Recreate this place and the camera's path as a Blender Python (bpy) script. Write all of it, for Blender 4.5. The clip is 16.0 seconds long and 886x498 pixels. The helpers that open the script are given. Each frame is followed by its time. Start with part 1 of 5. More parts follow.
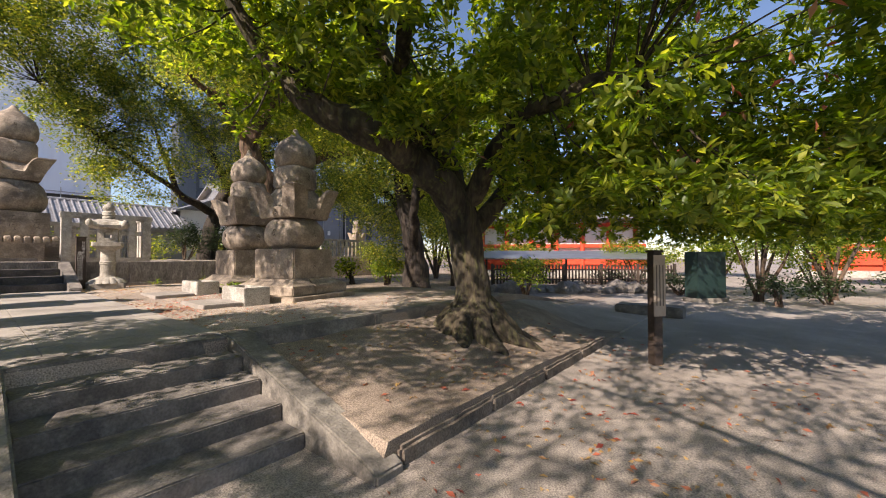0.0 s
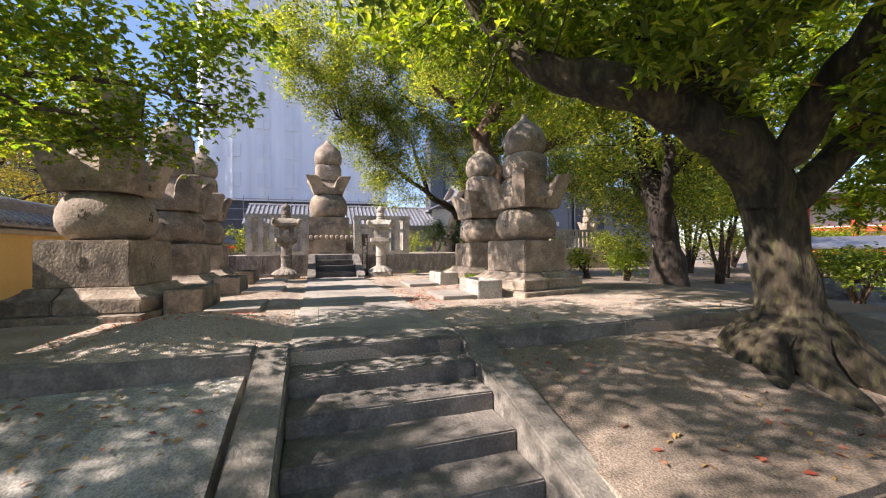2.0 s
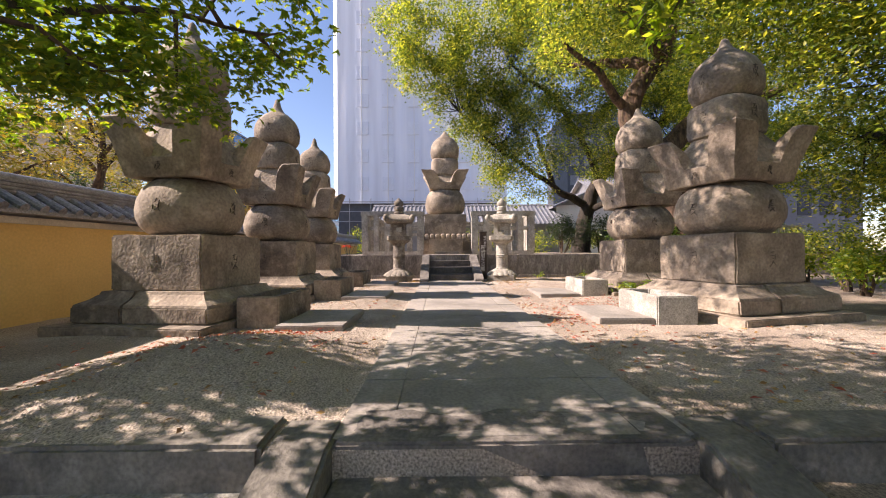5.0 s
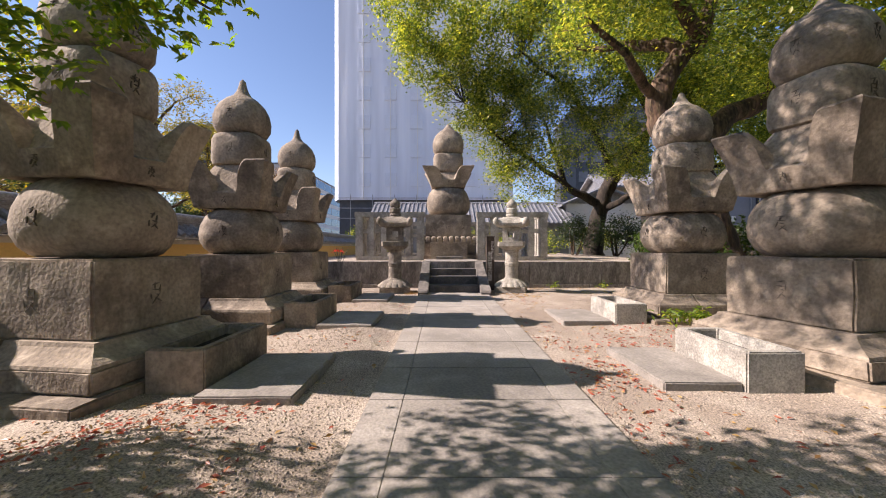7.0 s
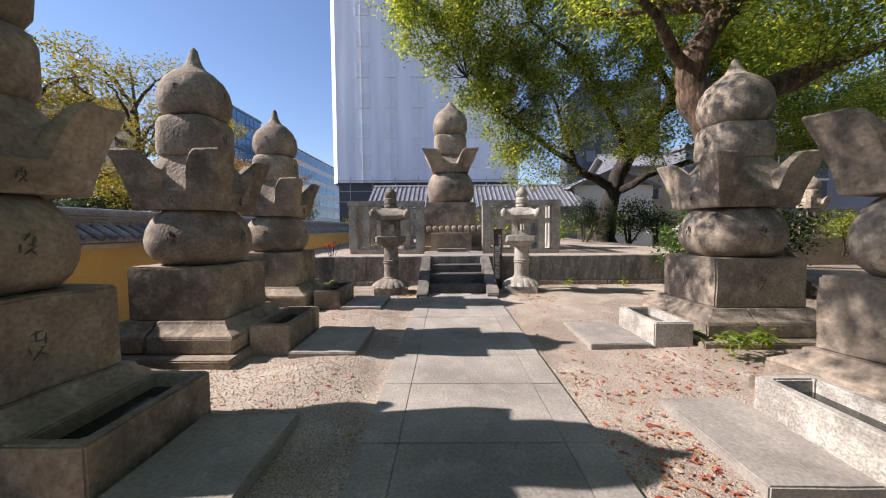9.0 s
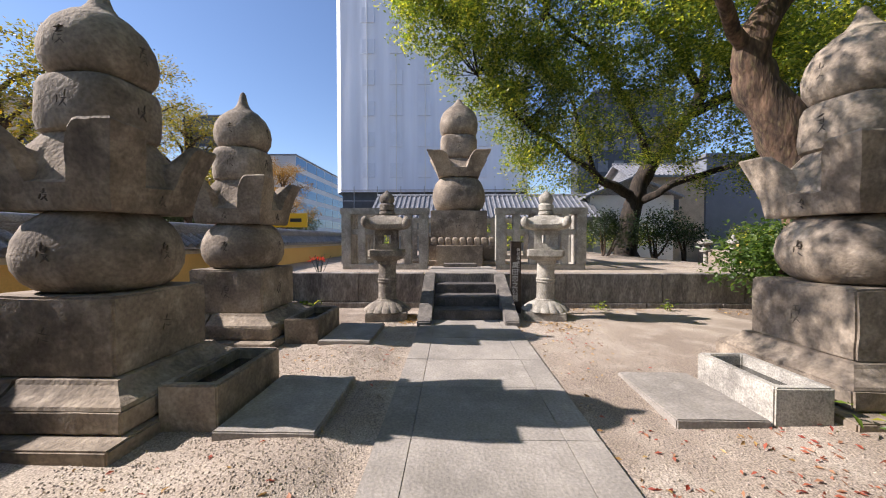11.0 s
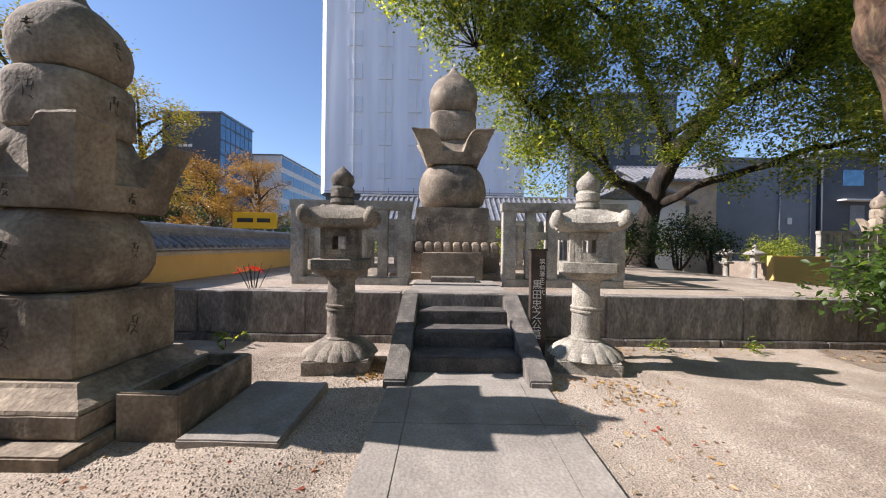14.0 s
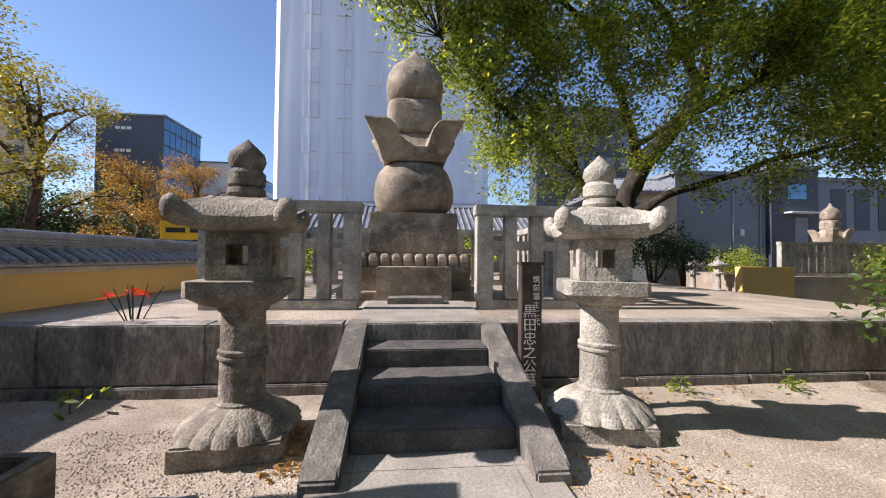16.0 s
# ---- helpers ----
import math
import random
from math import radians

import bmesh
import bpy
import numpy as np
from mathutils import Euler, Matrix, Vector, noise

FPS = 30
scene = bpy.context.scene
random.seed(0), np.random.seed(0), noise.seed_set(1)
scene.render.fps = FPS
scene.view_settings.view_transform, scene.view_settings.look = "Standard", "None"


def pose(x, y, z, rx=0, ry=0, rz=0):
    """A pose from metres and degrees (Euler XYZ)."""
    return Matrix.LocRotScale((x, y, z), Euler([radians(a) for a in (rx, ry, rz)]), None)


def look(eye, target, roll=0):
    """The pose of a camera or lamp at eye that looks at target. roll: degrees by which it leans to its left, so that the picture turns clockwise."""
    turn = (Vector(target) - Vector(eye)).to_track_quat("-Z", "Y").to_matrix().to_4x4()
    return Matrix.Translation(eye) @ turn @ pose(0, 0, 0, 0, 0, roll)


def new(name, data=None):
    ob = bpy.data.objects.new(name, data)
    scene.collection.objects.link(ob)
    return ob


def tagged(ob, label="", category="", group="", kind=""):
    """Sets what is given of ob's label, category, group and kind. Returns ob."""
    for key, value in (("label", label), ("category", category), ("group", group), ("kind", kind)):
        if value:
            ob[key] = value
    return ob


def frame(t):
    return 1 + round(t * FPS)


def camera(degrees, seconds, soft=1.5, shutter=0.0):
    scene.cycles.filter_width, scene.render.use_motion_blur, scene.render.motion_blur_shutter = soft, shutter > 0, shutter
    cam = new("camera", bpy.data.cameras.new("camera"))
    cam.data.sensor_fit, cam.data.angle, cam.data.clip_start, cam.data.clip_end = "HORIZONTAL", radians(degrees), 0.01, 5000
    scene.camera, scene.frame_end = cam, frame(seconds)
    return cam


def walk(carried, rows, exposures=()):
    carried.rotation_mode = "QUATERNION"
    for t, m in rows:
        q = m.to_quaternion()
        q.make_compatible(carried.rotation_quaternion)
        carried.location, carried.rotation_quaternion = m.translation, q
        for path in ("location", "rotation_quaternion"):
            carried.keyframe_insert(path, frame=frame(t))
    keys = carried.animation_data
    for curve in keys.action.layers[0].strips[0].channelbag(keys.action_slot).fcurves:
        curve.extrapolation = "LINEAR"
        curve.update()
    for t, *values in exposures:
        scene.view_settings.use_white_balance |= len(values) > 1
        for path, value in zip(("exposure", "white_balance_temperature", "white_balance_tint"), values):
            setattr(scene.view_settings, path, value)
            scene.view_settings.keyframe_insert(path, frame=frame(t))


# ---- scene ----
cam = camera(98.2, 16.0, soft=1.1)
METRES, EYE, TILT, LEAN, TURN = 12.0, 1.5, 0.0, 0.0, 38.7
ROWS = [
    (0.0, 0.0, 0.0, 0.0, -0.0, 1.26, -0.04),
    (0.5, -0.0089, 0.0166, 0.0021, 9.5, 0.77, 0.05),
    (1.0, -0.0167, 0.0326, 0.003, 18.27, 0.42, 0.25),
    (1.5, -0.0218, 0.0545, 0.0029, 26.48, 0.25, 0.37),
    (2.0, -0.0313, 0.0748, 0.001, 33.12, 0.08, 0.52),
    (2.5, -0.0454, 0.0967, 0.0008, 38.93, 0.06, 0.5),
    (3.0, -0.0596, 0.1204, -0.0007, 44.34, 0.62, 0.23),
    (3.5, -0.0807, 0.1391, -0.0017, 48.09, 0.83, 0.1),
    (4.0, -0.1043, 0.1593, -0.006, 50.18, 0.63, 0.02),
    (6.5, -0.2284, 0.2647, 0.0165, 50.87, 0.16, 0.4),
    (7.0, -0.2463, 0.2828, 0.0257, 51.28, -0.31, -0.04),
    (7.5, -0.2671, 0.2991, 0.0347, 51.9, -1.07, -0.01),
    (8.0, -0.2871, 0.3116, 0.0456, 51.99, -2.28, 0.52),
    (8.5, -0.3033, 0.3293, 0.0514, 51.87, -3.19, 0.63),
    (9.0, -0.3198, 0.3465, 0.0554, 51.78, -3.19, 0.43),
    (9.5, -0.3473, 0.3651, 0.0568, 51.97, -2.44, 0.32),
    (12.0, -0.4902, 0.479, 0.0549, 52.88, -1.42, -0.21),
    (12.5, -0.5225, 0.5021, 0.0541, 52.84, -1.4, -0.48),
    (13.0, -0.553, 0.5284, 0.0549, 52.51, -1.15, -0.65),
    (13.5, -0.5861, 0.5518, 0.0556, 51.96, -0.82, -0.8),
    (14.0, -0.6152, 0.5784, 0.0546, 51.3, -0.6, -0.88),
    (14.5, -0.6446, 0.6018, 0.0538, 50.51, -0.51, -0.85),
    (15.0, -0.6719, 0.6215, 0.0547, 49.5, -0.29, -0.68),
    (15.5, -0.6934, 0.6449, 0.0552, 47.85, 0.36, -0.57),
    (16.0, -0.7158, 0.6647, 0.0547, 45.73, 1.32, -0.58),
]
walk(cam, [(t, pose(0, 0, EYE, TILT, LEAN, TURN) @ pose(METRES * x, METRES * y, METRES * z, 90 + pitch, roll, yaw)) for t, x, y, z, yaw, pitch, roll in ROWS], [(0.0, 0.98, 6900, 21), (1.0, 1.08, 6750, 21), (2.0, 1.3, 6550, 22), (3.0, 1.34, 6650, 23), (4.0, 1.32, 6850, 26), (6.5, 1.02, 6700, 25), (8.5, 0.84, 6250, 20), (16.0, 0.84, 6150, 18)])

# ---- world, sun ----
SUN = Vector((-0.02, -1.28, 1.0)).normalized()
world = bpy.data.worlds.new("sky")
scene.world = world
world.use_nodes = True
wt = world.node_tree
sky = wt.nodes.new("ShaderNodeTexSky")
sky.sky_type, sky.sun_disc = "NISHITA", False
sky.sun_elevation = math.asin(SUN.z)
sky.sun_rotation = math.atan2(SUN.x, SUN.y)
sky.air_density, sky.ozone_density, sky.dust_density = 1.0, 3.0, 0.2
wt.links.new(sky.outputs[0], wt.nodes["Background"].inputs[0])
wt.nodes["Background"].inputs[1].default_value = 0.09
sun = new("sun", bpy.data.lights.new("sun", "SUN"))
sun.data.energy, sun.data.angle, sun.data.color = 5.0, radians(0.53), (1.0, 0.93, 0.82)
sun.matrix_world = look(SUN * 60, (0, 0, 0))


# ---- materials ----
def mat(name, base, dark, light=None, scale=3.0, fine=40.0, rough=0.85, bump=0.4, stain=0.5, per_object=0.0, metal=0.0, grain=0.45, stretch=1.0):
    """A surface with broad stains, fine grain and relief."""
    m = bpy.data.materials.new(name)
    m.use_nodes = True
    t = m.node_tree
    n, l = t.nodes, t.links
    b = n["Principled BSDF"]
    co = n.new("ShaderNodeTexCoord")
    geo = n.new("ShaderNodeNewGeometry")
    place = n.new("ShaderNodeMapping")
    place.inputs["Scale"].default_value = (1, 1, stretch)
    l.new(geo.outputs["Position"], place.inputs["Vector"])
    big, small, spots = (n.new("ShaderNodeTexNoise") for _ in range(3))
    for x, s, d in ((big, scale, 6), (small, fine, 8), (spots, scale * 4, 4)):
        l.new(place.outputs[0], x.inputs["Vector"])
        x.inputs["Scale"].default_value, x.inputs["Detail"].default_value = s, d
    r1 = n.new("ShaderNodeValToRGB")
    r1.color_ramp.elements[0].position, r1.color_ramp.elements[1].position = 0.35, 0.68
    r1.color_ramp.elements[0].color, r1.color_ramp.elements[1].color = (*dark, 1), (*base, 1)
    l.new(big.outputs["Fac"], r1.inputs["Fac"])
    r2 = n.new("ShaderNodeValToRGB")
    r2.color_ramp.elements[0].position, r2.color_ramp.elements[1].position = 0.5, 0.75
    l.new(spots.outputs["Fac"], r2.inputs["Fac"])
    mx = n.new("ShaderNodeMixRGB")
    mx.inputs["Color2"].default_value = (*(light or base), 1)
    sc = n.new("ShaderNodeMath")
    sc.operation = "MULTIPLY"
    sc.inputs[1].default_value = stain
    l.new(r2.outputs["Color"], sc.inputs[0])
    l.new(sc.outputs[0], mx.inputs["Fac"])
    l.new(r1.outputs["Color"], mx.inputs["Color1"])
    gr = n.new("ShaderNodeValToRGB")
    gr.color_ramp.elements[0].position, gr.color_ramp.elements[1].position = 0.3, 0.7
    gr.color_ramp.elements[0].color, gr.color_ramp.elements[1].color = (1 - grain,) * 3 + (1,), (1 + grain,) * 3 + (1,)
    l.new(small.outputs["Fac"], gr.inputs["Fac"])
    mul = n.new("ShaderNodeMixRGB")
    mul.blend_type = "MULTIPLY"
    mul.inputs["Fac"].default_value = 0.8
    l.new(mx.outputs["Color"], mul.inputs["Color1"])
    l.new(gr.outputs["Color"], mul.inputs["Color2"])
    out = mul.outputs["Color"]
    if per_object:
        oi = n.new("ShaderNodeObjectInfo")
        mr = n.new("ShaderNodeMapRange")
        mr.inputs["To Min"].default_value, mr.inputs["To Max"].default_value = 1 - per_object, 1 + per_object
        l.new(oi.outputs["Random"], mr.inputs["Value"])
        vm = n.new("ShaderNodeVectorMath")
        vm.operation = "SCALE"
        l.new(out, vm.inputs[0])
        l.new(mr.outputs[0], vm.inputs["Scale"])
        out = vm.outputs[0]
    l.new(out, b.inputs["Base Color"])
    b.inputs["Roughness"].default_value, b.inputs["Metallic"].default_value = rough, metal
    if bump:
        bp = n.new("ShaderNodeBump")
        bp.inputs["Strength"].default_value, bp.inputs["Distance"].default_value = bump, 0.02
        sum_ = n.new("ShaderNodeMath")
        sum_.operation = "MULTIPLY_ADD"
        sum_.inputs[1].default_value = 1.1
        l.new(spots.outputs["Fac"], sum_.inputs[0])
        l.new(small.outputs["Fac"], sum_.inputs[2])
        l.new(sum_.outputs[0], bp.inputs["Height"])
        l.new(bp.outputs[0], b.inputs["Normal"])
    return m


def leaf_mat(name, c1, c2, c3, share=0.3, glow=0.35):
    """Leaves: a colour for each, light shining through."""
    m = bpy.data.materials.new(name)
    m.use_nodes = True
    n, l = m.node_tree.nodes, m.node_tree.links
    b = n["Principled BSDF"]
    geo = n.new("ShaderNodeNewGeometry")
    r = n.new("ShaderNodeValToRGB")
    e = r.color_ramp.elements
    e[0].color, e[1].color = (*c1, 1), (*c2, 1)
    e[1].position = 1 - share
    x = e.new(1.0)
    x.color = (*c3, 1)
    l.new(geo.outputs["Random Per Island"], r.inputs["Fac"])
    l.new(r.outputs["Color"], b.inputs["Base Color"])
    b.inputs["Roughness"].default_value = 0.42
    tr = n.new("ShaderNodeBsdfTranslucent")
    hs = n.new("ShaderNodeHueSaturation")
    hs.inputs["Value"].default_value = 2.2
    hs.inputs["Saturation"].default_value = 1.15
    l.new(r.outputs["Color"], hs.inputs["Color"])
    l.new(hs.outputs["Color"], tr.inputs["Color"])
    ms = n.new("ShaderNodeMixShader")
    ms.inputs["Fac"].default_value = glow
    l.new(b.outputs[0], ms.inputs[1])
    l.new(tr.outputs[0], ms.inputs[2])
    l.new(ms.outputs[0], n["Material Output"].inputs[0])
    return m


def plain(name, col, rough=0.6, metal=0.0, var=0.12):
    d = tuple(c * (1 - 2 * var) for c in col)
    return mat(name, col, d, tuple(min(1, c * (1 + var)) for c in col), 2.0, 60.0, rough, 0.1, 0.4, 0, metal, grain=0.14)


STONE = mat("weathered_granite", (0.355, 0.286, 0.212), (0.15, 0.12, 0.092), (0.46, 0.385, 0.3), 1.3, 26, 0.92, 0.6, 0.6, 0.12, grain=0.32)
STONE_PALE = mat("pale_granite", (0.46, 0.43, 0.37), (0.25, 0.23, 0.2), (0.55, 0.52, 0.46), 2.2, 55, 0.9, 0.5, 0.5, 0.1)
STONE_DARK = mat("dark_step_stone", (0.215, 0.19, 0.165), (0.1, 0.09, 0.08), (0.3, 0.27, 0.235), 2.2, 45, 0.88, 0.5, 0.45, 0.12, grain=0.3)
# step stone with the shade on the platform risers put into its colour
STEPS_SHADED = mat("shaded_step_stone", (0.125, 0.112, 0.105), (0.06, 0.055, 0.052), (0.2, 0.18, 0.165), 2.5, 45, 0.85, 0.5, 0.4, 0.1)
KERB = mat("kerb_stone", (0.265, 0.24, 0.2), (0.135, 0.122, 0.104), (0.36, 0.325, 0.275), 2.0, 40, 0.9, 0.5, 0.45, 0.1, grain=0.3)
PAVING = mat("paving_concrete", (0.345, 0.31, 0.27), (0.23, 0.207, 0.18), (0.41, 0.37, 0.325), 1.2, 40, 0.9, 0.3, 0.4, 0.09, grain=0.26)
WALLSTONE = mat("stained_retaining_stone", (0.30, 0.27, 0.24), (0.13, 0.115, 0.105), (0.38, 0.35, 0.31), 2.2, 34, 0.9, 0.8, 0.55, 0.1, stretch=0.4)
GRAVEL = mat("sandy_gravel", (0.42, 0.35, 0.28), (0.27, 0.215, 0.168), (0.52, 0.45, 0.37), 0.5, 75, 0.95, 0.55, 0.5, grain=0.75)
# dark colour of the character strokes, in place of shade in cut grooves
GROOVE_SHADE = plain("groove_shade", (0.13, 0.106, 0.082), 0.95)
OCHRE = mat("ochre_plaster", (0.84, 0.56, 0.19), (0.77, 0.5, 0.165), (0.87, 0.6, 0.22), 0.8, 30, 0.85, 0.06, 0.3, grain=0.1)
CREAM = plain("cream_band", (0.74, 0.66, 0.52), 0.8)
TILE = mat("roof_tile", (0.26, 0.265, 0.28), (0.15, 0.15, 0.16), (0.36, 0.37, 0.4), 3, 40, 0.38, 0.2, 0.4, 0.15)
BARK = mat("bark", (0.12, 0.075, 0.05), (0.03, 0.022, 0.017), (0.15, 0.12, 0.06), 4.0, 20, 0.95, 1.0, 0.4, grain=0.6, stretch=0.25)
BLACKBARK = mat("black_bark", (0.05, 0.036, 0.027), (0.014, 0.011, 0.009), (0.07, 0.06, 0.035), 4.0, 18, 0.95, 1.0, 0.4, grain=0.6, stretch=0.25)
REDBARK = mat("reddish_bark", (0.15, 0.088, 0.056), (0.04, 0.026, 0.018), (0.19, 0.165, 0.075), 4.0, 14, 0.95, 1.0, 0.4, grain=0.7, stretch=0.3)
MOSSBARK = mat("mossy_bark", (0.07, 0.054, 0.033), (0.018, 0.015, 0.01), (0.1, 0.102, 0.034), 4.0, 18, 0.95, 1.0, 0.6, grain=0.6, stretch=0.3)
WOOD = mat("dark_wood", (0.062, 0.043, 0.032), (0.03, 0.021, 0.016), (0.085, 0.062, 0.047), 3, 60, 0.75, 0.3, 0.4, 0.15)
PALEWOOD = plain("grey_board", (0.36, 0.3, 0.24), 0.8)
WHITE = plain("white_paint", (0.74, 0.74, 0.72), 0.7, 0, 0.04)
INK = plain("white_lettering", (0.72, 0.7, 0.66), 0.8, 0, 0.03)
RED = plain("vermilion_paint", (0.62, 0.07, 0.025), 0.55)
YELLOW = plain("yellow_sign", (0.85, 0.52, 0.01), 0.5, 0, 0.02)
BLACK = plain("black_paint", (0.02, 0.02, 0.022), 0.5, 0, 0.1)
GREYBLD = plain("grey_cladding", (0.23, 0.24, 0.26), 0.7)
DARKBLD = plain("dark_cladding", (0.075, 0.085, 0.1), 0.6)
SHEET = mat("white_scaffold_sheet", (0.74, 0.78, 0.85), (0.64, 0.69, 0.79), (0.88, 0.9, 0.93), 0.16, 0.9, 0.6, 0.0, 0.4, grain=0.12, stretch=0.07)
SOIL = mat("dark_soil", (0.29, 0.23, 0.175), (0.17, 0.13, 0.098), (0.38, 0.31, 0.24), 0.9, 70, 0.95, 0.6, 0.5, grain=0.7)
COURT = mat("grey_sand_court", (0.32, 0.28, 0.24), (0.225, 0.195, 0.165), (0.385, 0.34, 0.29), 0.5, 75, 0.95, 0.6, 0.4, grain=0.65)
GLASSBLUE = plain("blue_glass", (0.10, 0.24, 0.42), 0.12, 0.3)
GREEN = plain("green_metal", (0.014, 0.034, 0.03), 0.5)
STEEL = plain("steel", (0.4, 0.41, 0.43), 0.4, 0.8)
BEIGE = plain("beige_render", (0.52, 0.43, 0.32), 0.8)


WATER = plain("dark_water", (0.02, 0.02, 0.018), 0.08)


# ---- builders ----
def thing(name, x, y, z, label, category, group="", rz=0):
    e = new(name)
    e.matrix_world = pose(x, y, z, 0, 0, rz)
    e.empty_display_size = 0.2
    return tagged(e, label, category, group)


def link(name, me, m, parent=None, label="", smooth=0.6):
    if not me.materials:
        me.materials.append(m)
    ob = new(name, me)
    if parent is not None:
        ob.parent = parent
    if label:
        ob["label"] = label
    return ob


def part(name, bm, m, parent=None, label="", smooth=False):
    me = bpy.data.meshes.new(name)
    bmesh.ops.recalc_face_normals(bm, faces=bm.faces)
    for f in bm.faces:
        f.smooth = smooth
    bm.to_mesh(me)
    bm.free()
    if smooth:
        me.set_sharp_from_angle(angle=radians(38))
    return link(name, me, m, parent, label)


def box(x0, x1, y0, y1, z0, z1, bev=0.012, bm=None, jag=0.0):
    """A block with rounded edges, its faces a little uneven where jag is given."""
    out = bm if bm is not None else bmesh.new()
    b = bmesh.new()
    bmesh.ops.create_cube(b, size=1)
    for v in b.verts:
        v.co = Vector(((x0 + x1) / 2 + v.co.x * (x1 - x0), (y0 + y1) / 2 + v.co.y * (y1 - y0), (z0 + z1) / 2 + v.co.z * (z1 - z0)))
    if bev:
        bmesh.ops.bevel(b, geom=b.edges[:], offset=min(bev, 0.4 * min(abs(x1 - x0), abs(y1 - y0), abs(z1 - z0))), segments=2, affect="EDGES")
    if jag:
        bmesh.ops.subdivide_edges(b, edges=[e for e in b.edges if e.calc_length() > 0.2], cuts=5, use_grid_fill=True)
        for v in b.verts:
            v.co += jag * noise.noise_vector(v.co * 4.0 + Vector((x0, y0, z0)))
    tmp = bpy.data.meshes.new("tmp")
    b.to_mesh(tmp)
    b.free()
    out.from_mesh(tmp)
    bpy.data.meshes.remove(tmp)
    return out


def loft(rings, k=40, bm=None, wobble=0.0, seed=0.0, cap=True):
    """Rings of (z, half width, power): power 2 is round, 8 nearly square."""
    out = bm if bm is not None else bmesh.new()
    rows = []
    for z, r, p in rings:
        row = []
        for i in range(k):
            a = 2 * math.pi * (i + 0.5) / k
            c, s = math.cos(a), math.sin(a)
            d = r / (abs(c) ** p + abs(s) ** p) ** (1 / p)
            co = Vector((c * d, s * d, z))
            if wobble:
                co += wobble * noise.noise_vector(co * 2.3 + Vector((seed, seed * 2, 0)))
            row.append(out.verts.new(co))
        rows.append(row)
    for a, b in zip(rows, rows[1:]):
        for i in range(k):
            out.faces.new((a[i], a[(i + 1) % k], b[(i + 1) % k], b[i]))
    if cap:
        out.faces.new(rows[0][::-1])
        out.faces.new(rows[-1])
    return out


def tube(points, bm=None, k=8, rough=0.0):
    """A tapered limb through points (x, y, z, radius)."""
    out = bm if bm is not None else bmesh.new()
    pts = [Vector(p[:3]) for p in points]
    rows = []
    for i, p in enumerate(pts):
        d = (pts[min(i + 1, len(pts) - 1)] - pts[max(i - 1, 0)]).normalized()
        u = d.orthogonal().normalized() if i == 0 else (u - d * u.dot(d)).normalized()
        w = d.cross(u)
        row = []
        for j in range(k):
            a = 2 * math.pi * j / k
            r = points[i][3]
            if rough:
                r *= 1 + rough * noise.noise(p * 1.7 + Vector((math.cos(a) * 1.5, math.sin(a) * 1.5, 0)))
            row.append(out.verts.new(p + (u * math.cos(a) + w * math.sin(a)) * r))
        rows.append(row)
    for a, b in zip(rows, rows[1:]):
        for j in range(k):
            out.faces.new((a[j], a[(j + 1) % k], b[(j + 1) % k], b[j]))
    out.faces.new(rows[0][::-1])
    out.faces.new(rows[-1])
    return out


def curve_pts(pts, steps=5, wig=0.0, seed=0):
    """Smooth points between the given ones (Catmull-Rom), with a little crookedness."""
    p = [np.array(q, float) for q in pts]
    p = [2 * p[0] - p[1]] + p + [2 * p[-1] - p[-2]]
    out = []
    for i in range(1, len(p) - 2):
        for s in range(steps):
            t = s / steps
            a, b, c, d = p[i - 1:i + 3]
            out.append(0.5 * (2 * b + (c - a) * t + (2 * a - 5 * b + 4 * c - d) * t * t + (3 * b - a - 3 * c + d) * t ** 3))
    out.append(p[-2])
    res = []
    for i, q in enumerate(out):
        o = wig * noise.noise_vector(Vector((i * 0.45, seed * 3.1, 0.5))) if wig and 0 < i < len(out) - 1 else Vector()
        res.append((q[0] + o.x, q[1] + o.y, q[2] + o.z, q[3]))
    return res


def glyph(w, h, seed, bm=None):
    """A carved character: short crossed strokes, lying in the yz plane and facing +x."""
    out = bm if bm is not None else bmesh.new()
    rnd = random.Random(seed)
    strokes = [((-0.32, 0.4), (0.3, 0.44)), ((0.02, 0.5), (-0.1, 0.12)), ((-0.36, 0.18), (0.38, 0.14)), ((0.28, 0.34), (0.2, -0.05)), ((-0.3, 0.05), (-0.36, -0.3)), ((-0.12, -0.02), (0.3, -0.1)), ((0.24, -0.1), (-0.2, -0.5)), ((-0.02, -0.22), (0.36, -0.48))]
    strokes = [q for q in strokes if rnd.random() < 0.85]
    for (a, b), (c, d) in strokes:
        p = Vector((0, a * w, b * h)) + Vector((0, rnd.uniform(-.08, .08) * w, rnd.uniform(-.06, .06) * h))
        q = Vector((0, c * w, d * h)) + Vector((0, rnd.uniform(-.08, .08) * w, rnd.uniform(-.06, .06) * h))
        dd = (q - p).normalized()
        s = Vector((0, -dd.z, dd.y)) * 0.033 * w
        m = (p + q) / 2 + s * rnd.uniform(-0.8, 0.8)
        f = [p, m - s * 1.3, q, m + s * 1.3]
        lo = [out.verts.new(v + Vector((-0.012, 0, 0))) for v in f]
        hi = [out.verts.new(v + Vector((0.003, 0, 0))) for v in f]
        out.faces.new(hi)
        out.faces.new(lo[::-1])
        for i in range(4):
            out.faces.new((lo[i], lo[(i + 1) % 4], hi[(i + 1) % 4], hi[i]))
    return out


